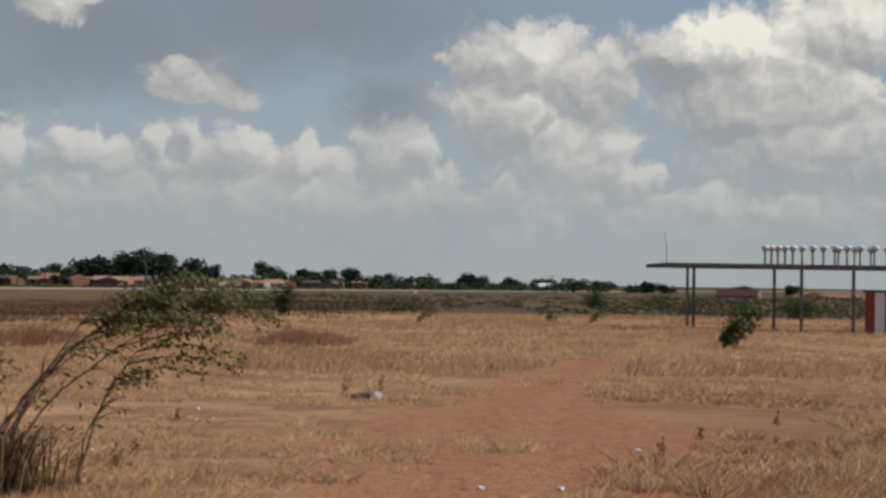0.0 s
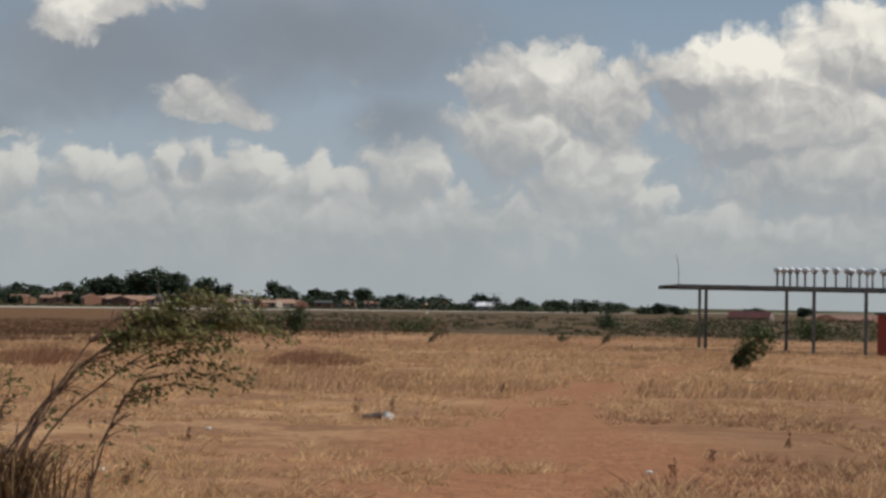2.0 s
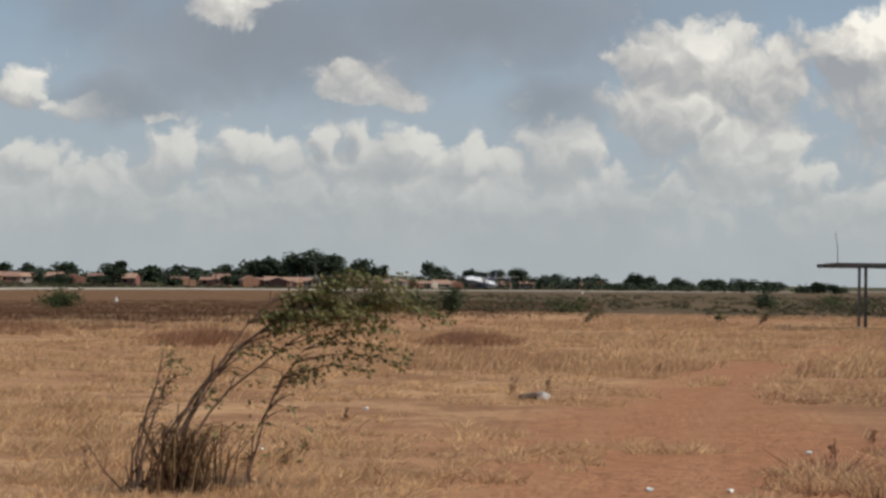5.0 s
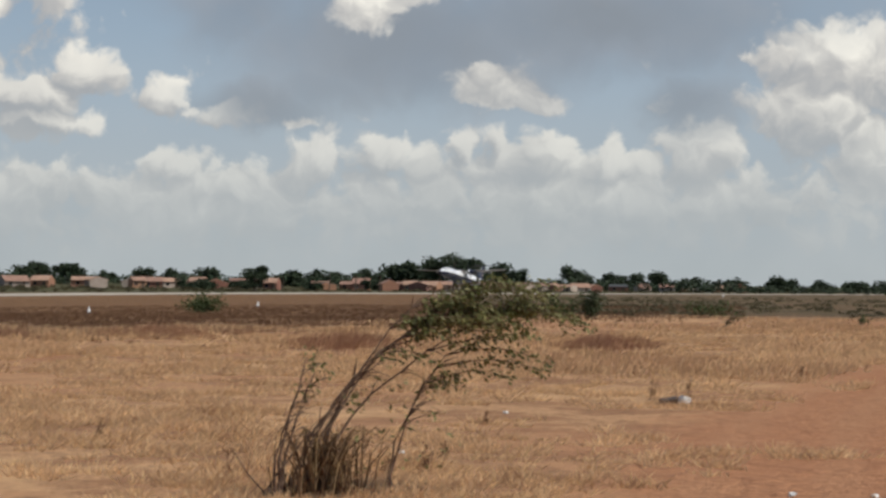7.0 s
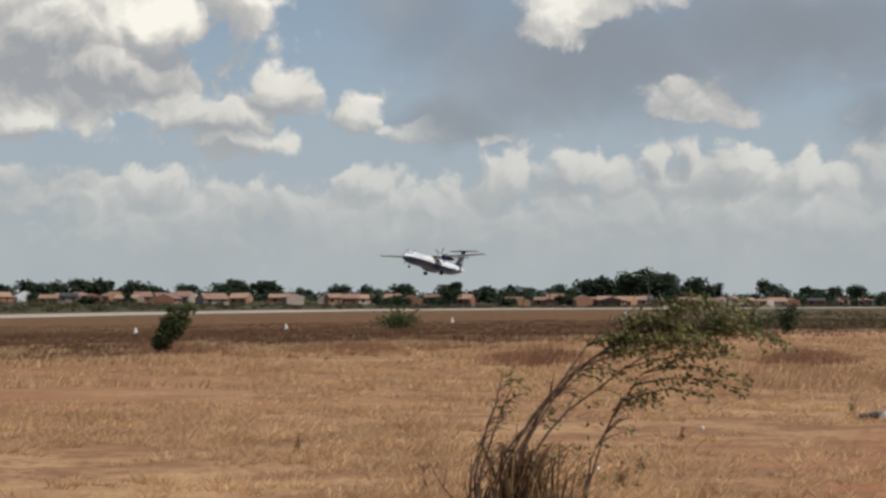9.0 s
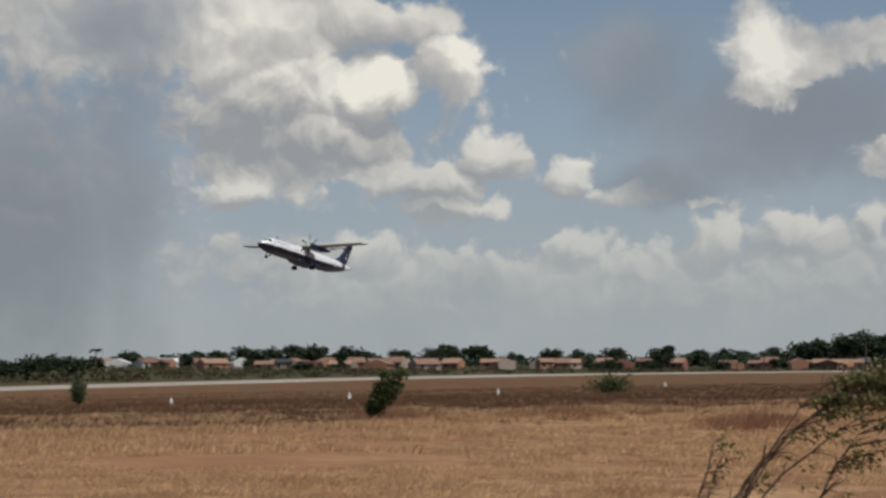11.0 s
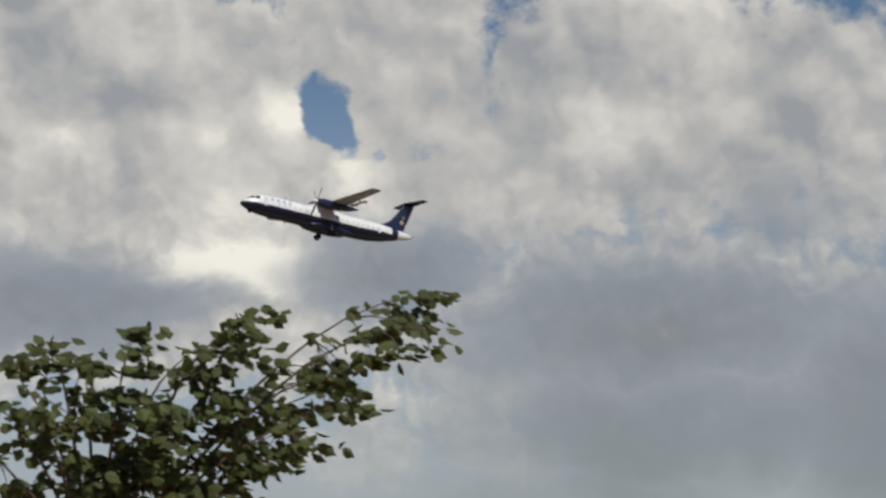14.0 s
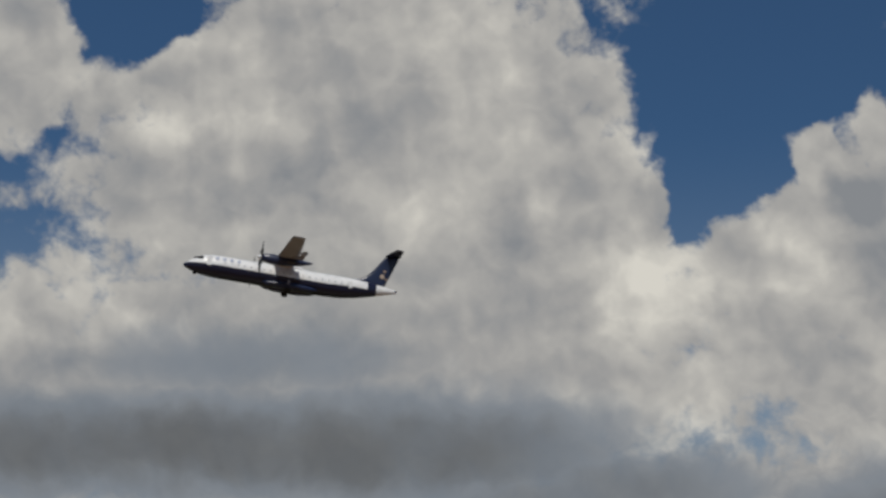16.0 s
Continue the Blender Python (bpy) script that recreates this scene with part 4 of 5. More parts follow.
HOUSES = [  # azimuth, distance, width, roof, wall
    (22.9, 560, 12, 0, 1), (22.2, 540, 14, 0, 1), (20.9, 520, 11, 0, 2), (20.2, 560, 9, 0, 1), (18.9, 560, 12, 0, 1), (17.6, 560, 13, 0, 0), (15.2, 540, 12, 0, 1), (14.6, 560, 12, 0, 2), (13.6, 520, 9, 0, 1),
    (12.2, 560, 10, 0, 0), (9.6, 560, 9, 0, 1), (7.2, 540, 13, 0, 1), (6.4, 560, 12, 0, 0), (5.5, 560, 14, 0, 1), (4.3, 600, 10, 0, 1), (3.6, 560, 12, 1, 1), (2.9, 600, 11, 0, 2), (2.2, 560, 13, 0, 2), (1.6, 640, 10, 1, 0), (1.1, 600, 10, 2, 3), (0.4, 680, 10, 1, 3),
    (-1.6, 800, 9, 1, 3), (-8.7, 420, 13, 3, 2), (-10.7, 430, 11, 0, 1), (-11.6, 450, 13, 0, 1), (-13.4, 440, 13, 0, 1), (-14.6, 440, 13, 0, 1),
    (27.0, 560, 12, 0, 1), (26.2, 600, 10, 2, 3), (25.2, 560, 11, 0, 1), (28.3, 560, 13, 2, 3), (28.9, 600, 9, 0, 3), (29.7, 560, 9, 2, 3), (24.4, 560, 10, 0, 1), (23.7, 580, 13, 0, 1), (30.0, 620, 8, 0, 3), (34.8, 620, 9, 2, 3), (36.9, 640, 8, 2, 3), (41.0, 640, 9, 2, 3),
]
rng = random.Random(55)
MORE = [(rng.uniform(-1, 30), rng.uniform(520, 600), rng.uniform(7, 13), rng.choice((0, 0, 0, 0, 1)), rng.choice((1, 1, 0, 2))) for _ in range(46)]
ROOFS = [ROOF_TILE, METAL_DARK, WHITE_WALL, MAROON]
WALLS = [PLASTER, BRICK_WALL, PLASTER, WHITE_WALL]
for i, (a_, d_, w_, r_, k_) in enumerate(HOUSES + MORE):
    d_ = beyond(a_, d_ * 1.22) if a_ > -5 else d_
    p = spot(a_, d_, 0 if a_ > -5 else -1.5)
    rng = random.Random(700 + i)
    kind_ = ("clay-tiled", "grey-roofed", "white-roofed", "dark red-roofed")[r_]
    skin_ = ("plastered", "bare brick", "pale plastered", "white-walled")[k_]
    house(p, w_ * rng.uniform(0.45, 0.85), rng.uniform(5, 8), rng.uniform(1.9, 2.7), rng.uniform(0.8, 1.7), a_ + rng.uniform(-25, 25) + rng.choice((0, 0, 90)), f"low {kind_} {skin_} house beyond the runway", WALLS[k_], ROOFS[r_], 800 + i)


def scrub_belt():
    """Low bushes in a belt past the runway and between the houses, too far off to tell apart."""
    rng = random.Random(31)
    verts, faces = [], []
    for _ in range(1700):
        a_ = rng.uniform(-6, 53)
        near_q = 268 / math.cos(RUN_AZ - radians(a_))
        d_ = near_q + rng.random() ** 1.3 * (320 if a_ > 18 else 260)
        p = spot(a_, d_)
        low = 0.5 + 0.5 * ease(18, 34, a_)
        h = rng.uniform(0.4, 2.0) * low * (1.5 if rng.random() < 0.12 else 1)
        w = h * rng.uniform(0.9, 2.0)
        leaf_cloud(verts, faces, rng, p + Vector((0, 0, h * 0.5)), w, 34, 0.16 + w * 0.14, h * 0.55 / w)
    tagged(from_lists("far_scrub", verts, faces, OLIVE), "belt of dull green scrub beyond the runway", "scrub", kind="stuff")


scrub_belt()


def far_wood():
    """The unbroken low tree line behind the houses."""
    rng = random.Random(13)
    verts, faces = [], []
    for _ in range(420):
        a_ = rng.uniform(-7, 31)
        p = spot(a_, rng.uniform(850, 1050))
        h = rng.uniform(3.0, 6.5) * (0.7 if a_ < 0 else 1)
        w = h * rng.uniform(0.9, 1.5)
        leaf_cloud(verts, faces, rng, p + Vector((0, 0, h * 0.5)), w, 45, 0.5 + w * 0.09, h * 0.5 / w)
    tagged(from_lists("far_wood", verts, faces, LEAF_DARK), "unbroken dark tree line behind the houses", "trees", kind="stuff")


far_wood()


def block_building(az_, d_, wide, high, label, floors, cols):
    t = thing("office_block", spot(az_, d_), label, "building", turn=az_)
    part("wall", block(wide, wide * 0.5, high + 0.5, 0, 0, high / 2 - 0.25, 0.03), WHITE_WALL, t)
    part("roof", block(wide + 0.6, wide * 0.5 + 0.6, 0.4, 0, 0, high + 0.2, 0.03), CONCRETE, t)
    for f in range(floors):
        for c in range(cols):
            part("window", block(wide / cols * 0.55, 0.12, high / floors * 0.45, (c + 0.5) / cols * wide - wide / 2, -wide * 0.25 - 0.02, (f + 0.55) * high / floors), DARK_GLASS, t)


block_building(43.4, 900, 15, 7.5, "white three-storey block far beyond the trees", 3, 6)
block_building(39.8, 1400, 7, 12, "grey tower block far off", 6, 3)


def water_tower():
    t = thing("water_tower", spot(47.3, 900), "white cylindrical water tower far off", "water tower")
    bm = bmesh.new()
    tube(bm, [(0, 0, -0.5), (0, 0, 4.5)], [0.7, 0.7], 12)
    part("column", bm, WHITE_WALL, t)
    bm = bmesh.new()
    tube(bm, [(0, 0, 4.4), (0, 0, 4.9), (0, 0, 8.0), (0, 0, 8.3)], [0.8, 1.7, 1.7, 1.2], 16)
    part("tank", bm, WHITE_PAINT, t)


water_tower()


# ---- small things on the field ----
def build_slab():
    t = thing("concrete_slab", spot(2.1, 40.0), "broken dark slab with a pale concrete block in the grass", "slab", turn=20)
    m = pose(0, 0, 0.07, 6, -8, 0)
    bm = box(bmesh.new(), 0.4, 0.3, 0.1, m, 0.015)
    for v in bm.verts:
        v.co += Vector((noise.noise(v.co * 5), noise.noise(v.co * 5 + Vector((9, 0, 0))), 0)) * 0.04
    # the shaded side is painted in: this piece is dark all over
    part("slab", bm, SLAB_BROWN, t, "slab with its shaded side put into a dark colour")
    bm = box(bmesh.new(), 0.24, 0.16, 0.17, pose(0.26, -0.16, 0.08, 10, 14, 20), 0.025)
    part("chip", bm, WHITE_WALL, t, "broken-off pale corner")


build_slab()


def build_log():
    t = thing("log", spot(-8.95, 63.0, 0.05), "dark fallen log in the dry grass", "log", turn=-4)
    bm = bmesh.new()
    tube(bm, [(-0.5, 0, 0), (-0.1, 0.03, 0.02), (0.5, 0, 0.0)], [0.06, 0.07, 0.05], 9)
    part("trunk", bm, BARK, t)


build_log()


def runway_markers():
    first = None
    for a_, d_ in ((28.2, 172), (23.1, 190), (18.8, 200), (33.6, 165), (14.0, 250), (9.0, 320), (4.5, 400), (0.6, 500), (38.0, 165), (43.5, 170)):
        p = spot(a_, d_)
        if first is None:
            first = thing("runway_marker", p, "small white cone marker beside the runway", "marker", "markers beside the runway")
            bm = bmesh.new()
            tube(bm, [(0, 0, 0.03), (0, 0, 0.06), (0, 0, 0.62), (0, 0, 0.66)], [0.24, 0.2, 0.06, 0.03], 12)
            part("cone", bm, WHITE_WALL, first)
            part("base_plate", block(0.55, 0.55, 0.05, 0, 0, 0.015, 0.01), WHITE_PAINT, first)
        else:
            copy_thing(first, Matrix.Translation(p))


runway_markers()


def litter():
    rng = random.Random(8)
    for a_, d_ in ((-1.4, 22.8), (-3.7, 22.9), (-5.9, 27.5), (12.0, 30.0), (6.8, 36.0), (9.8, 27.0)):
        t = thing("scrap", spot(a_, d_, 0.03), "crumpled white plastic scrap on the ground", "litter", "scraps on the ground", rng.uniform(0, 180))
        bm = bmesh.new()
        bmesh.ops.create_icosphere(bm, subdivisions=2, radius=0.045)
        for v in bm.verts:
            v.co *= 1 + noise.noise(v.co * 25 + Vector((a_, 0, 0))) * 0.7
            v.co.z *= 0.5
        part("sheet", bm, WHITE_WALL, t)


litter()


# ---- dry grass ----
def dry_grass():
    """Low tussocks of pale dead grass, in drifts that leave the track bare."""
    rng = random.Random(21)
    straw, brown = ([], []), ([], [])
    for _ in range(62000):
        a_ = rng.uniform(-14.5, 33)
        d_ = 19 + 85 * rng.random() ** 1.3
        a = radians(a_)
        x, y = -math.sin(a) * d_, math.cos(a) * d_
        patch = noise.noise((x * 0.16, y * 0.1, 3)) + 0.6 * noise.noise((x * 0.6, y * 0.45, 7)) + 0.4 * noise.noise((x * 2.0, y * 1.4, 1))
        mid = 0.3 + (y - 23) * (0.03 + 0.0025 * (y - 23))
        spread = 1.4 + 2.0 * (1 - ease(24, 46, y)) * (1 if x > mid else 0.3)
        if patch < (0.3 if abs(x - mid) < spread and y < 80 else -0.02):
            continue
        z = ground_height(x, y)
        size = rng.uniform(0.08, 0.26) * (0.9 + max(0, patch))
        h = size * rng.uniform(0.35, 0.8) * (1.35 if a_ < -6 and d_ < 40 or d_ > 55 else 1)
        lie = rng.gauss(0.3, 0.7)
        for _ in range(9):
            b = rng.random() * 6.28
            r = size * rng.random()
            cb, sb = math.cos(b), math.sin(b)
            w = rng.uniform(0.006, 0.014) * (1 + d_ / 60)
            px, py = x + r * cb, y + r * sb
            verts, faces = brown if x > mid + 1.6 and y < 44 and (patch * 7) % 1 < 0.4 else straw
            k = len(verts)
            verts += [(px - w, py, z - 0.02), (px + w, py, z - 0.02), (px + (cb * 0.9 + lie) * h, py + sb * 0.9 * h, z + h * rng.uniform(0.3, 1.1))]
            faces.append((k, k + 1, k + 2))
    tagged(from_lists("dry_grass", *straw, STRAW), "low tussocks of dry straw-coloured grass in drifts", "grass", kind="stuff")
    tagged(from_lists("dull_grass", *brown, RED_GRASS), "low tussocks of dull reddish-brown dead grass", "grass", kind="stuff")


dry_grass()


def tall_grass(name, count, az0, az1, r0, r1, q0, q1, h0, h1, mat, label, seed, thick=1.0, drift=-0.15):
    """Standing grass farther out, in loose drifts."""
    rng = random.Random(seed)
    verts, faces = [], []
    for _ in range(count):
        a = radians(rng.uniform(az0, az1))
        d_ = r0 + (r1 - r0) * rng.random()
        x, y = -math.sin(a) * d_, math.cos(a) * d_
        q = x * ACROSS.x + y * ACROSS.y
        if not q0 + rng.gauss(0, 5) < q < q1 or noise.noise((x * 0.08, y * 0.08, 9)) < drift:
            continue
        if abs(x - 0.3 - (y - 23) * (0.03 + 0.0025 * (y - 23))) < 1.2 + noise.noise((x, y * 0.5, 4)) and y < 85:  # the track stays bare
            continue
        z = ground_height(x, y)
        h = rng.uniform(h0, h1)
        for _ in range(3):
            p = Vector((x + rng.gauss(0, 0.15), y + rng.gauss(0, 0.15), z - 0.03))
            tip = p + Vector((rng.gauss(0.3, 0.3) * h, rng.gauss(0, 0.3) * h, h * rng.uniform(0.7, 1.1)))
            w = Vector((math.cos(a), math.sin(a), 0)) * rng.uniform(0.03, 0.07) * thick
            k = len(verts)
            verts += [p - w, p + w, tip]
            faces.append((k, k + 1, k + 2))
    tagged(from_lists(name, verts, faces, mat), label, "grass", kind="stuff")


tall_grass("straw_grass", 30000, -14.5, 33, 52, 150, -80, 58, 0.1, 0.36, STRAW, "standing straw-coloured grass in loose drifts", 41, 0.6, 0.0)
tall_grass("brown_grass", 42000, 0, 46, 70, 260, 52, 205, 0.08, 0.3, BROWN_GRASS, "standing brown dead grass towards the runway", 42, 0.7, -0.45)


def dead_clump(az_, d_, spread, seed):
    """A thick uneven patch of reddish dead grass that thins out at its edge."""
    rng = random.Random(seed)
    verts, faces = [], []
    mid = spot(az_, d_)
    side = Vector((math.cos(radians(az_)), math.sin(radians(az_)), 0))
    deep = Vector((-side.y, side.x, 0))
    for _ in range(1300):
        u, v = rng.gauss(0, 0.45), rng.gauss(0, 0.45)
        p = mid + side * u * spread + deep * v * 9
        n = noise.noise((p.x * 0.5, p.y * 0.25, seed))
        if n < -0.2:
            continue
        h = rng.uniform(0.2, 0.75) * max(0.25, 1 - u * u - v * v * 0.6) * (0.8 + n)
        z = ground_height(p.x, p.y)
        for _ in range(3):
            q = Vector((p.x + rng.gauss(0, 0.12), p.y + rng.gauss(0, 0.12), z - 0.03))
            w = side * rng.uniform(0.008, 0.022)
            k = len(verts)
            verts += [q - w, q + w, q + Vector((rng.gauss(0.35, 0.35) * h, rng.gauss(0, 0.3) * h, h * rng.uniform(0.6, 1.1)))]
            faces.append((k, k + 1, k + 2))
    tagged(from_lists("dead_grass", verts, faces, RED_GRASS), "tall reddish-brown dead grass in a loose clump", "grass", kind="stuff")


for a_, d_, w_, s_ in ((4.2, 78, 3.2, 43), (11.2, 74, 4.5, 44), (16.5, 88, 5.5, 46), (22.0, 84, 4.0, 47)):
    dead_clump(a_, d_, w_, s_)
tall_grass("grass_stalks", 500, -3, 9, 38, 56, -200, 200, 0.3, 0.75, STRAW, "thin upright stalks of dry straw grass", 45, 0.16, 0.0)


def dry_weed(az_, d_, height, seed, lean=0.1, n=3):
    """A few bare stalks with side twigs and seed heads."""
    rng = random.Random(seed)
    t = thing("dry_weed", spot(az_, d_), "dead bare-stalked weed standing in the field", "weed", "dead weeds in the field", az_)
    for _ in range(n):
        bm = bmesh.new()
        tx, ty, h = rng.gauss(lean, 0.12) * height, rng.gauss(0, 0.12) * height, height * rng.uniform(0.6, 1.0)
        foot = Vector((rng.uniform(-.08, .08), rng.uniform(-.08, .08), -0.04))
        pts = [foot.lerp(Vector((tx, ty, h)), u) + Vector((math.sin(u * 5 + seed) * 0.02, 0, 0)) for u in (0, 0.3, 0.6, 1.0)]
        tube(bm, pts, [0.007, 0.006, 0.004, 0.003], 5)
        for _ in range(7):
            u = rng.uniform(0.25, 0.95)
            p = foot.lerp(Vector((tx, ty, h)), u)
            q = p + Vector((rng.uniform(-0.14, 0.16), rng.uniform(-0.12, 0.12), rng.uniform(0.03, 0.16))) * height
            tube(bm, [p, q], [0.005, 0.002], 4)
            bmesh.ops.create_icosphere(bm, subdivisions=1, radius=0.012, matrix=Matrix.Translation(q))
        part("stalk", bm, BROWN_GRASS, t)


for i, (a_, d_, h_, n_) in enumerate([(-11.3, 25.5, 0.75, 2), (2.6, 41, 0.65, 4), (1.6, 42, 0.55, 3), (-12.6, 28, 0.5, 2), (10.2, 24, 0.45, 4), (9.2, 24.5, 0.5, 4), (8.7, 26, 0.4, 3), (12.77, 90, 0.7, 2),
                                     (-6.5, 27, 0.4, 3), (-7.6, 30, 0.4, 3), (14.8, 24, 0.5, 2), (-1.6, 52, 0.5, 4), (5.6, 55, 0.5, 3), (-9.8, 34, 0.4, 3), (18.5, 30, 0.4, 3), (7.4, 33, 0.4, 3)]):
    dry_weed(a_, d_, h_ * 0.75, 60 + i, 0.15, n_)


def field_scrub():
    """Knee-high weeds and scrub in the strip between the straw and the runway."""
    rng = random.Random(91)
    verts, faces = [], []
    for _ in range(900):
        a_ = rng.uniform(-14.5, 8)
        d_ = rng.uniform(148, 400)
        p = spot(a_, d_)
        q = p.x * ACROSS.x + p.y * ACROSS.y
        if q > 222 or q < 52 and a_ > -3 or noise.noise((p.x * 0.03, p.y * 0.03, 2)) < -0.2:
            continue
        h = rng.uniform(0.15, 0.5) * (2.0 if a_ < -6 else 1)
        leaf_cloud(verts, faces, rng, p + Vector((0, 0, h * 0.4)), h * rng.uniform(1.5, 3.5), 26, 0.1 + h * 0.18, 0.3)
    tagged(from_lists("field_scrub", verts, faces, OLIVE), "dull olive knee-high scrub before the runway", "scrub", kind="stuff")


field_scrub()


# ---- the aircraft: nose along +x, left wing along +y, wheels 2.4 m under its origin ----
CABIN_GLASS = material("cabin_glass", (0.52, 0.53, 0.54), (0.56, 0.57, 0.58), 1, 0.1, spec=0.6)
LETTER_BLUE = material("letter_blue", (0.36, 0.4, 0.52), (0.42, 0.45, 0.55), 1, 0.4)


def livery():
    """White above, navy below the waist, white tail end."""
    m = bpy.data.materials.new("fuselage_paint")
    m.use_nodes = True
    t = m.node_tree
    p = t.nodes["Principled BSDF"]
    p.inputs["Roughness"].default_value, p.inputs["Specular IOR Level"].default_value = 0.28, 0.5
    place = t.nodes.new("ShaderNodeTexCoord").outputs["Object"]
    sp = t.nodes.new("ShaderNodeSeparateXYZ")
    t.links.new(place, sp.inputs[0])
    x, z = sp.outputs[0], sp.outputs[2]
    dirt = fractal(t, place, 0.8, 6, 0.6)
    white = blend(t, smooth(t, dirt, 0.4, 0.7), (0.82, 0.82, 0.81), (0.7, 0.7, 0.69))
    waist = maths(t, "ADD", -0.08, maths(t, "MULTIPLY", smooth(t, x, -9.0, -4.0, 1.0, 0.0), 0.25))
    low = smooth(t, maths(t, "SUBTRACT", z, waist), -0.02, 0.02, 1.0, 0.0)
    band = maths(t, "MULTIPLY", smooth(t, x, -11.15, -11.1), smooth(t, x, -10.0, -9.95, 1.0, 0.0))
    end = smooth(t, x, -11.2, -11.15)
    dark = maths(t, "MULTIPLY", maths(t, "MAXIMUM", low, band), end)
    c = blend(t, dark, white, (0.011, 0.015, 0.04))
    t.links.new(c, p.inputs["Base Color"])
    return m


def airfoil(chord, thick, lead_x, y, z, n=12, flip=False):
    ring = []
    for k in range(n):
        a = k / n * math.tau
        u = 0.5 + 0.5 * math.cos(a)
        half = thick * chord * 1.5 * math.sqrt(max(u, 0)) * (1 - u) + 0.004
        ring.append(Vector((lead_x - chord * u, y, z + (half if math.sin(a) > 0 else -half * 0.6) * (1 if abs(math.sin(a)) > 1e-6 else 0))))
    return ring


def build_aircraft():
    t = thing("airliner", Vector((0, 0, 0)), "white and navy twin-propeller airliner with high wings and a T-tail", "aircraft")
    paint = livery()
    bm = bmesh.new()
    secs = [(13.2, -0.38, 0.06, 0.06), (12.95, -0.36, 0.34, 0.3), (12.4, -0.28, 0.72, 0.62), (11.7, -0.16, 1.0, 0.95), (10.9, -0.05, 1.22, 1.22), (9.8, 0, 1.38, 1.38),
            (8.5, 0, 1.43, 1.43), (4, 0, 1.43, 1.43), (-4.5, 0, 1.43, 1.43), (-6.5, 0.05, 1.36, 1.38), (-8.5, 0.18, 1.14, 1.2), (-10.5, 0.36, 0.8, 0.88), (-12.2, 0.5, 0.48, 0.54), (-13.4, 0.58, 0.22, 0.28), (-13.9, 0.6, 0.07, 0.1)]
    loft(bm, [[Vector((x, w * math.cos(k * math.tau / 32), z + h * math.sin(k * math.tau / 32))) for k in range(32)] for x, z, w, h in secs])
    fus = part("fuselage", bm, paint, t, "white fuselage with a navy belly", True)
    # cabin windows and doors
    for side in (1, -1):
        for i in range(20):
            x = 8.2 - i * 0.82
            bm = box(bmesh.new(), 0.2, 0.05, 0.26, pose(x, side * 1.385, 0.33, side * 14, 0, 0), 0.02)
            part("cabin_window", bm, CABIN_GLASS, fus)
        for x, w, h in ((10.1, 0.7, 1.2), (-7.6, 0.65, 0.9)):
            yy = 1.3 if x > 0 else 1.19
            bm = box(bmesh.new(), w, 0.05, h, pose(x, side * yy, 0.35, side * 6, 0, side * (4 if x > 0 else -6)), 0.02)
            part("door", bm, WHITE_PAINT, fus)
        for x, y, w, rz in ((11.75, 0.52, 0.62, 38), (11.2, 0.93, 0.55, 22)):
            bm = box(bmesh.new(), w, 0.06, 0.4, pose(x, side * y, 0.62 if x > 11.5 else 0.68, side * 32, 0, side * -rz), 0.02)
            part("cockpit_window", bm, DARK_GLASS, fus)
        # lettering, drawn as plain bars
        for x, w in ((9.2, 0.4), (8.3, 0.4), (7.4, 0.4), (6.5, 0.35)):
            bm = box(bmesh.new(), w, 0.03, 0.42, pose(x, side * 1.24, 0.78, side * 32, 0, 0))
            part("lettering", bm, LETTER_BLUE, fus, "faded blue lettering bar")
    # landing-gear fairings
    for side in (1, -1):
        bm = bmesh.new()
        rings = []
        for x, w, h in ((3.4, 0.05, 0.05), (2.7, 0.35, 0.3), (1.2, 0.6, 0.46), (-1.4, 0.6, 0.46), (-2.9, 0.35, 0.3), (-3.7, 0.05, 0.05)):
            rings.append([Vector((x, side * 1.15 + w * math.cos(k * math.tau / 14), -1.18 + h * math.sin(k * math.tau / 14))) for k in range(14)])
        loft(bm, rings)
        part("gear_fairing", bm, NAVY_PAINT, t, "", True)
    # wing: one through the top of the fuselage
    bm = bmesh.new()
    rings = []
    for y, chord, lead, z in ((-13.53, 1.35, 1.75, 1.98), (-13.0, 1.62, 1.85, 1.96), (-4.9, 2.57, 2.2, 1.6), (0, 2.57, 2.2, 1.58), (4.9, 2.57, 2.2, 1.6), (13.0, 1.62, 1.85, 1.96), (13.53, 1.35, 1.75, 1.98)):
        rings.append(airfoil(chord, 0.085, lead, y, z))
    loft(bm, rings)
    wing = part("wing", bm, GREY_PAINT, t, "long straight pale grey wing", True)
    for side in (1, -1):
        for y0, y1 in ((1.6, 3.4), (4.8, 8.6)):
            bm = bmesh.new()
            rings = [airfoil(0.62, 0.05, -0.28 + 0.0 * y, side * y, 1.44 + (y - 4.9) * 0.04 * (y > 4.9)) for y in (y0, y1)]
            loft(bm, rings)
            part("flap", bm, GREY_PAINT, wing)
        for y in (6.0, 8.2):
            part("flap_fairing", block(1.3, 0.12, 0.2, -0.3, side * y, 1.42, 0.05), GREY_PAINT, wing)
    bm = bmesh.new()
    loft(bm, [[Vector((x, w * math.cos(k * math.tau / 12), 1.38 + h * math.sin(k * math.tau / 12))) for k in range(12)] for x, w, h in ((3.6, 0.05, 0.02), (2.8, 0.7, 0.22), (1, 0.95, 0.4), (-1.2, 0.8, 0.3), (-2.6, 0.05, 0.02))])
    part("wing_fairing", bm, WHITE_PAINT, t, "", True)
    # engines and propellers
    props = []
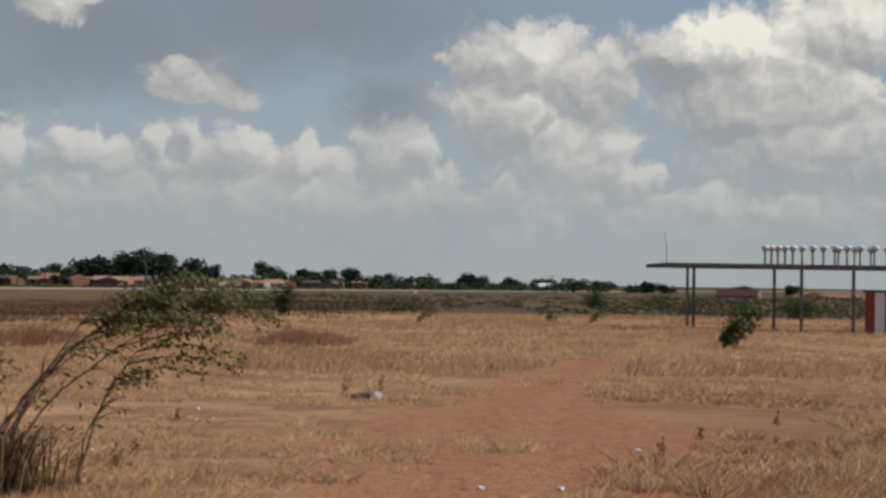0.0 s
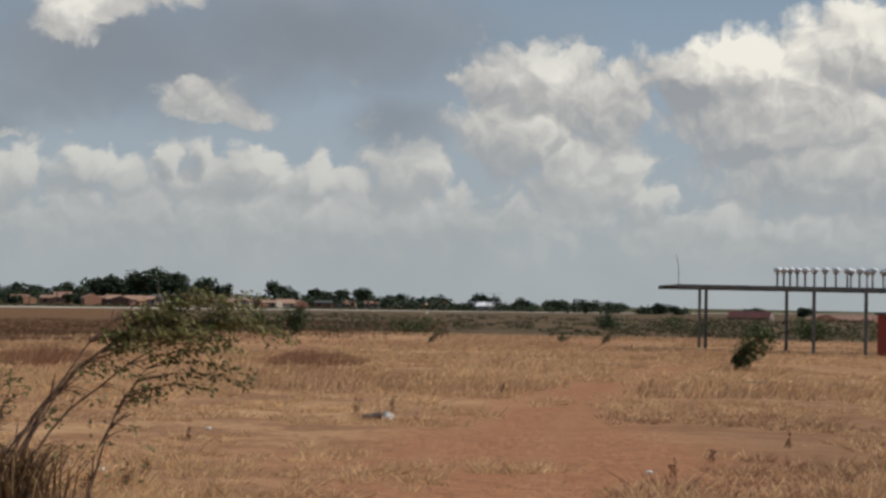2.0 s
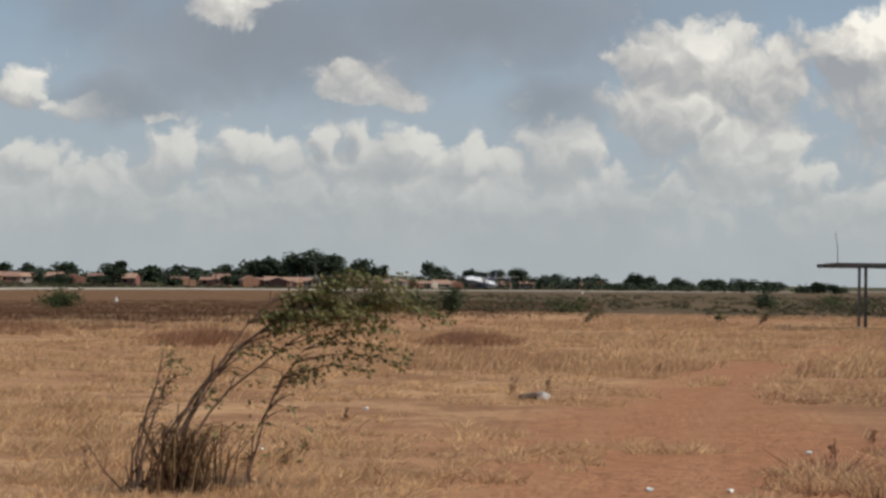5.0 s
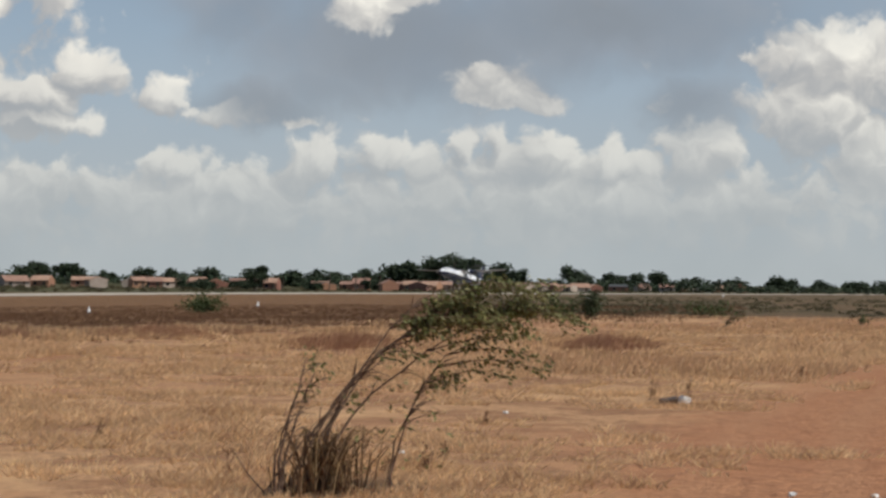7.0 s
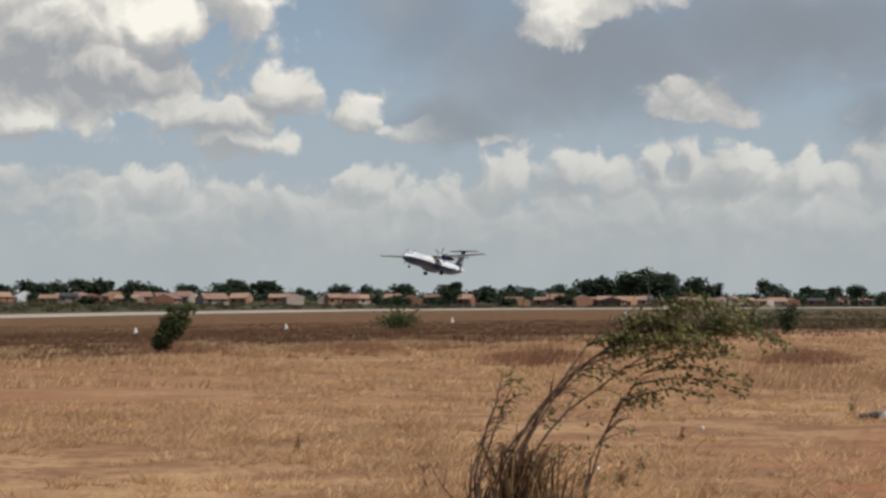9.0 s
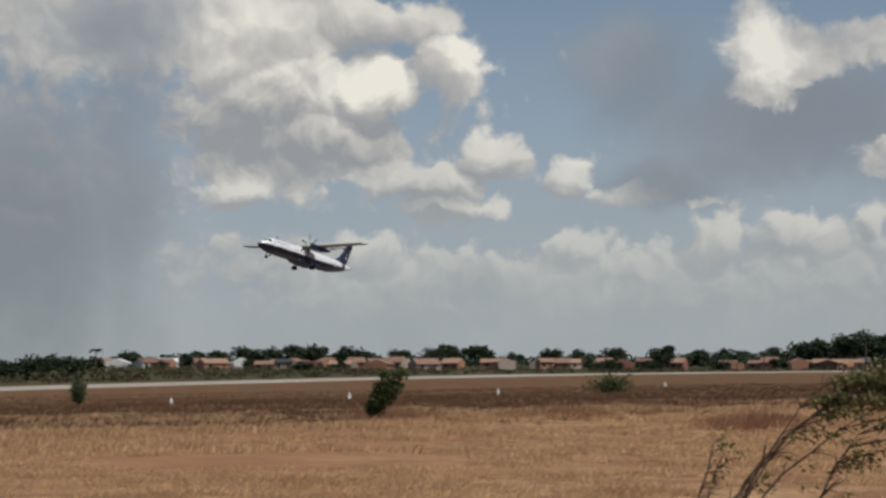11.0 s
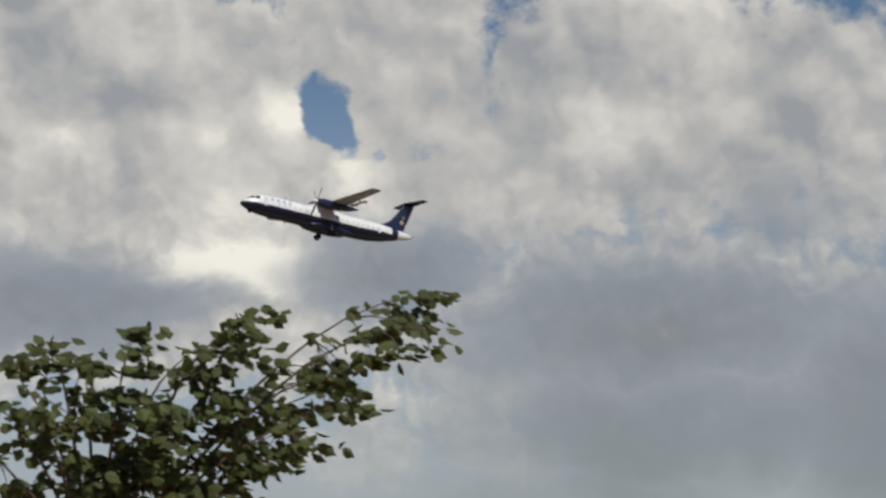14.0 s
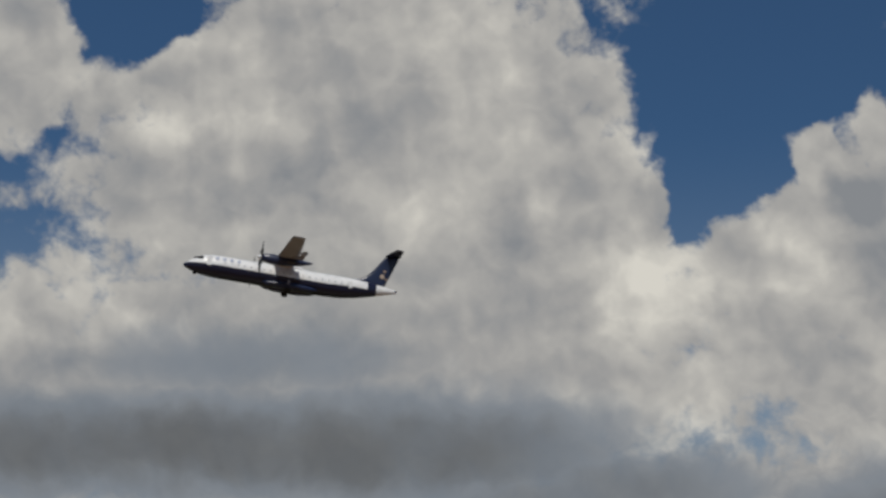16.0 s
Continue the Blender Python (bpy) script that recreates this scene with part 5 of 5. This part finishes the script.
    for side in (1, -1):
        bm = bmesh.new()
        rings = []
        for x, z, w, h in ((4.15, 1.18, 0.3, 0.32), (3.9, 1.17, 0.42, 0.5), (3.0, 1.14, 0.5, 0.64), (1.2, 1.16, 0.5, 0.6), (-0.6, 1.24, 0.42, 0.42), (-1.9, 1.36, 0.2, 0.16), (-2.3, 1.42, 0.05, 0.05)):
            rings.append([Vector((x, side * 4.05 + w * math.cos(k * math.tau / 18), z + h * math.sin(k * math.tau / 18))) for k in range(18)])
        loft(bm, rings)
        nac = part("engine_nacelle", bm, NAVY_PAINT, t, "navy engine nacelle", True)
        bm = bmesh.new()
        loft(bm, [[Vector((x, side * 4.05 + 0.26 * math.cos(k * math.tau / 12), 0.82 + 0.12 * math.sin(k * math.tau / 12))) for k in range(12)] for x in (4.02, 3.9)])
        part("air_intake", bm, RUBBER, nac)
        bm = bmesh.new()
        loft(bm, [[Vector((x, side * 4.55 + 0.12 * math.cos(k * math.tau / 10), 1.0 + 0.12 * math.sin(k * math.tau / 10))) for k in range(10)] for x in (0.9, 0.3, 0.0)])
        part("exhaust", bm, METAL_DARK, nac)
        hub = bmesh.new()
        loft(hub, [[Vector((x, r * math.cos(k * math.tau / 14), r * math.sin(k * math.tau / 14))) for k in range(14)] for x, r in ((0.55, 0.03), (0.45, 0.14), (0.2, 0.26), (-0.1, 0.3))])
        spin = part("propeller", hub, WHITE_PAINT, t, "six-bladed propeller", True)
        for b in range(6):
            bm = bmesh.new()
            rings = []
            for r, c, tw in ((0.22, 0.14, 60), (0.6, 0.22, 50), (1.1, 0.28, 36), (1.6, 0.27, 27), (1.9, 0.2, 23), (1.97, 0.08, 22)):
                ca, sa = math.cos(radians(tw)), math.sin(radians(tw))
                ring = []
                for u, v in ((0.5, 0), (0.2, 0.045), (-0.3, 0.035), (-0.5, 0), (-0.3, -0.03), (0.2, -0.035)):
                    ring.append(Vector((u * c * sa + v * ca, u * c * ca - v * sa, r)))
                rings.append([pose(0, 0, 0, b * 60, 0, 0) @ q for q in ring])
            loft(bm, rings)
            part("blade", bm, BLADE, spin, "black blade")
        spin.location = (4.2, side * 4.05, 1.18)
        props.append((spin, side))
    # tail
    bm = bmesh.new()
    fin = []
    for z, lead, chord in ((0.9, -6.4, 5.8), (1.3, -7.8, 4.5), (1.65, -9.1, 3.3), (2.2, -9.9, 2.75), (3.2, -10.7, 2.3), (4.7, -11.75, 1.8), (5.1, -12.0, 1.65)):
        ring = [Vector((v.x, (v.z - 1.0) * 0.8, z)) for v in airfoil(chord, 0.075, lead, 0, 1.0)]
        fin.append(ring)
    loft(bm, fin)
    f = part("tail_fin", bm, NAVY_PAINT, t, "navy tail fin", True)
    for side in (1, -1):
        for x, z, s in ((-12.0, 3.0, 0.34), (-11.75, 2.3, 0.5), (-12.3, 2.0, 0.3)):
            bm = box(bmesh.new(), s, 0.02, s, pose(x, side * 0.155, z, 0, 40, 0))
            part("tail_mark", bm, PLASTER, f, "pale plain mark on the fin")
    bm = bmesh.new()
    loft(bm, [airfoil(c, 0.08, lead, y, 5.12) for y, c, lead in ((-3.65, 1.0, -12.5), (0, 1.9, -11.9), (3.65, 1.0, -12.5))])
    part("tailplane", bm, NAVY_PAINT, t, "dark tailplane on top of the fin", True)
    # landing gear: each leg turns about its top
    gear = []
    for x, y, r, wide, hinge in ((10.6, 0, 0.24, 0.16, -1.1), (0.1, 2.05, 0.43, 0.26, -1.0), (0.1, -2.05, 0.43, 0.26, -1.0)):
        leg = bmesh.new()
        drop = -2.4 + r - hinge
        inner = -0.45 * (1 if y > 0 else -1 if y < 0 else 0)
        tube(leg, [(0, inner, 0.1), (0, inner * 0.3, drop * 0.55), (0, 0, drop)], [0.11, 0.1, 0.08], 8)
        g = part("gear_leg", leg, GREY_PAINT, t)
        for o in (-1, 1):
            w = bmesh.new()
            loft(w, [[Vector((rr * math.cos(k * math.tau / 20), o * wide * 0.85 + yy, drop + rr * math.sin(k * math.tau / 20))) for k in range(20)]
                     for yy, rr in ((-wide / 2, r * 0.7), (-wide * 0.42, r * 0.95), (0, r), (wide * 0.42, r * 0.95), (wide / 2, r * 0.7))])
            part("tyre", w, RUBBER, g)
        g.location = (x, y, hinge)
        gear.append((g, x))
    return t, props, gear


airliner, propellers, gear_legs = build_aircraft()


# ---- what moves ----
# seconds, metres along the runway, height, yaw off the runway, pitch, bank
FLIGHT = [
    (0.0, -907.0, 1.3, 0.0, 0.0, 0.0), (2.0, -789.0, 1.5, 0.0, 0.0, 0.0), (3.0, -728.5, 1.65, 0.0, 0.3, 0.0), (5.5, -578.4, 2.1, -1.0, 6.0, 0.0),
    (6.0, -548.0, 2.4, -1.0, 6.8, 0.0), (7.5, -461.5, 5.19, -1.0, 8.0, 0.5), (8.0, -433.2, 6.64, 0.0, 8.0, 0.5), (10.5, -291.0, 17.33, 3.0, 9.3, 0.0),
    (11.0, -263.0, 21.22, 4.0, 9.6, -0.8), (12.0, -208.3, 29.82, 6.0, 8.9, -0.8), (12.5, -181.4, 33.98, 7.0, 8.4, 0.0), (13.0, -154.5, 38.06, 8.0, 7.9, 0.3),
    (14.0, -100.2, 46.53, 9.4, 7.7, -0.4), (14.5, -72.7, 50.68, 9.8, 7.4, -0.3), (15.0, -44.6, 54.97, 10.3, 7.1, -0.4), (16.0, 14.7, 63.71, 12.3, 6.5, -1.5)]
HEADING = math.degrees(math.atan2(ALONG.y, ALONG.x))


def motions():
    rows = []
    for t, s, z, yaw, pitch, bank in FLIGHT:
        p = ACROSS * RUN_D + ALONG * s
        rows.append((t, pose(p.x, p.y, z, bank, -pitch, HEADING + yaw)))
    walk(airliner, rows)
    # gusts rock the shrub and the leafy tree
    m = shrub.matrix_basis.copy()
    walk(shrub, [(i / 2, m @ pose(0, 0, 0, 0.5 * math.sin(i * 1.7), 0.9 * math.sin(i * 1.13), 0)) for i in range(33)])
    m = leafy_tree.matrix_basis.copy()
    walk(leafy_tree, [(i / 2, m @ pose(0, 0, 0, 0.4 * math.sin(i * 1.9), float(np.interp(i / 2, [0, 12.5, 13, 13.5, 14, 14.5, 15, 15.5, 16], [2, 2, 5, 1, 0, -1, 0.5, 9, 10])), 0)) for i in range(33)])
    for spin, side in propellers:
        walk(spin, [(i / 10, pose(4.2, side * 4.05, 1.18, i * 67 + side * 10, 0, 0)) for i in range(161)])
    for leg, x in gear_legs:
        m = Matrix.Translation(leg.location)
        if x > 5:
            turns = [(0, 0), (11.2, 0), (12.0, -25), (12.5, -45), (13.0, -70), (13.5, -88), (16, -88)]
            walk(leg, [(t, m @ pose(0, 0, 0, 0, a, 0)) for t, a in turns])
        else:
            side = 1 if leg.location.y > 0 else -1
            turns = [(0, 0), (12.9, 0), (13.6, 10), (14.5, 25), (15.3, 40), (16, 52)]
            walk(leg, [(t, m @ pose(0, 0, 0, side * a * -1, 0, 0)) for t, a in turns])


motions()
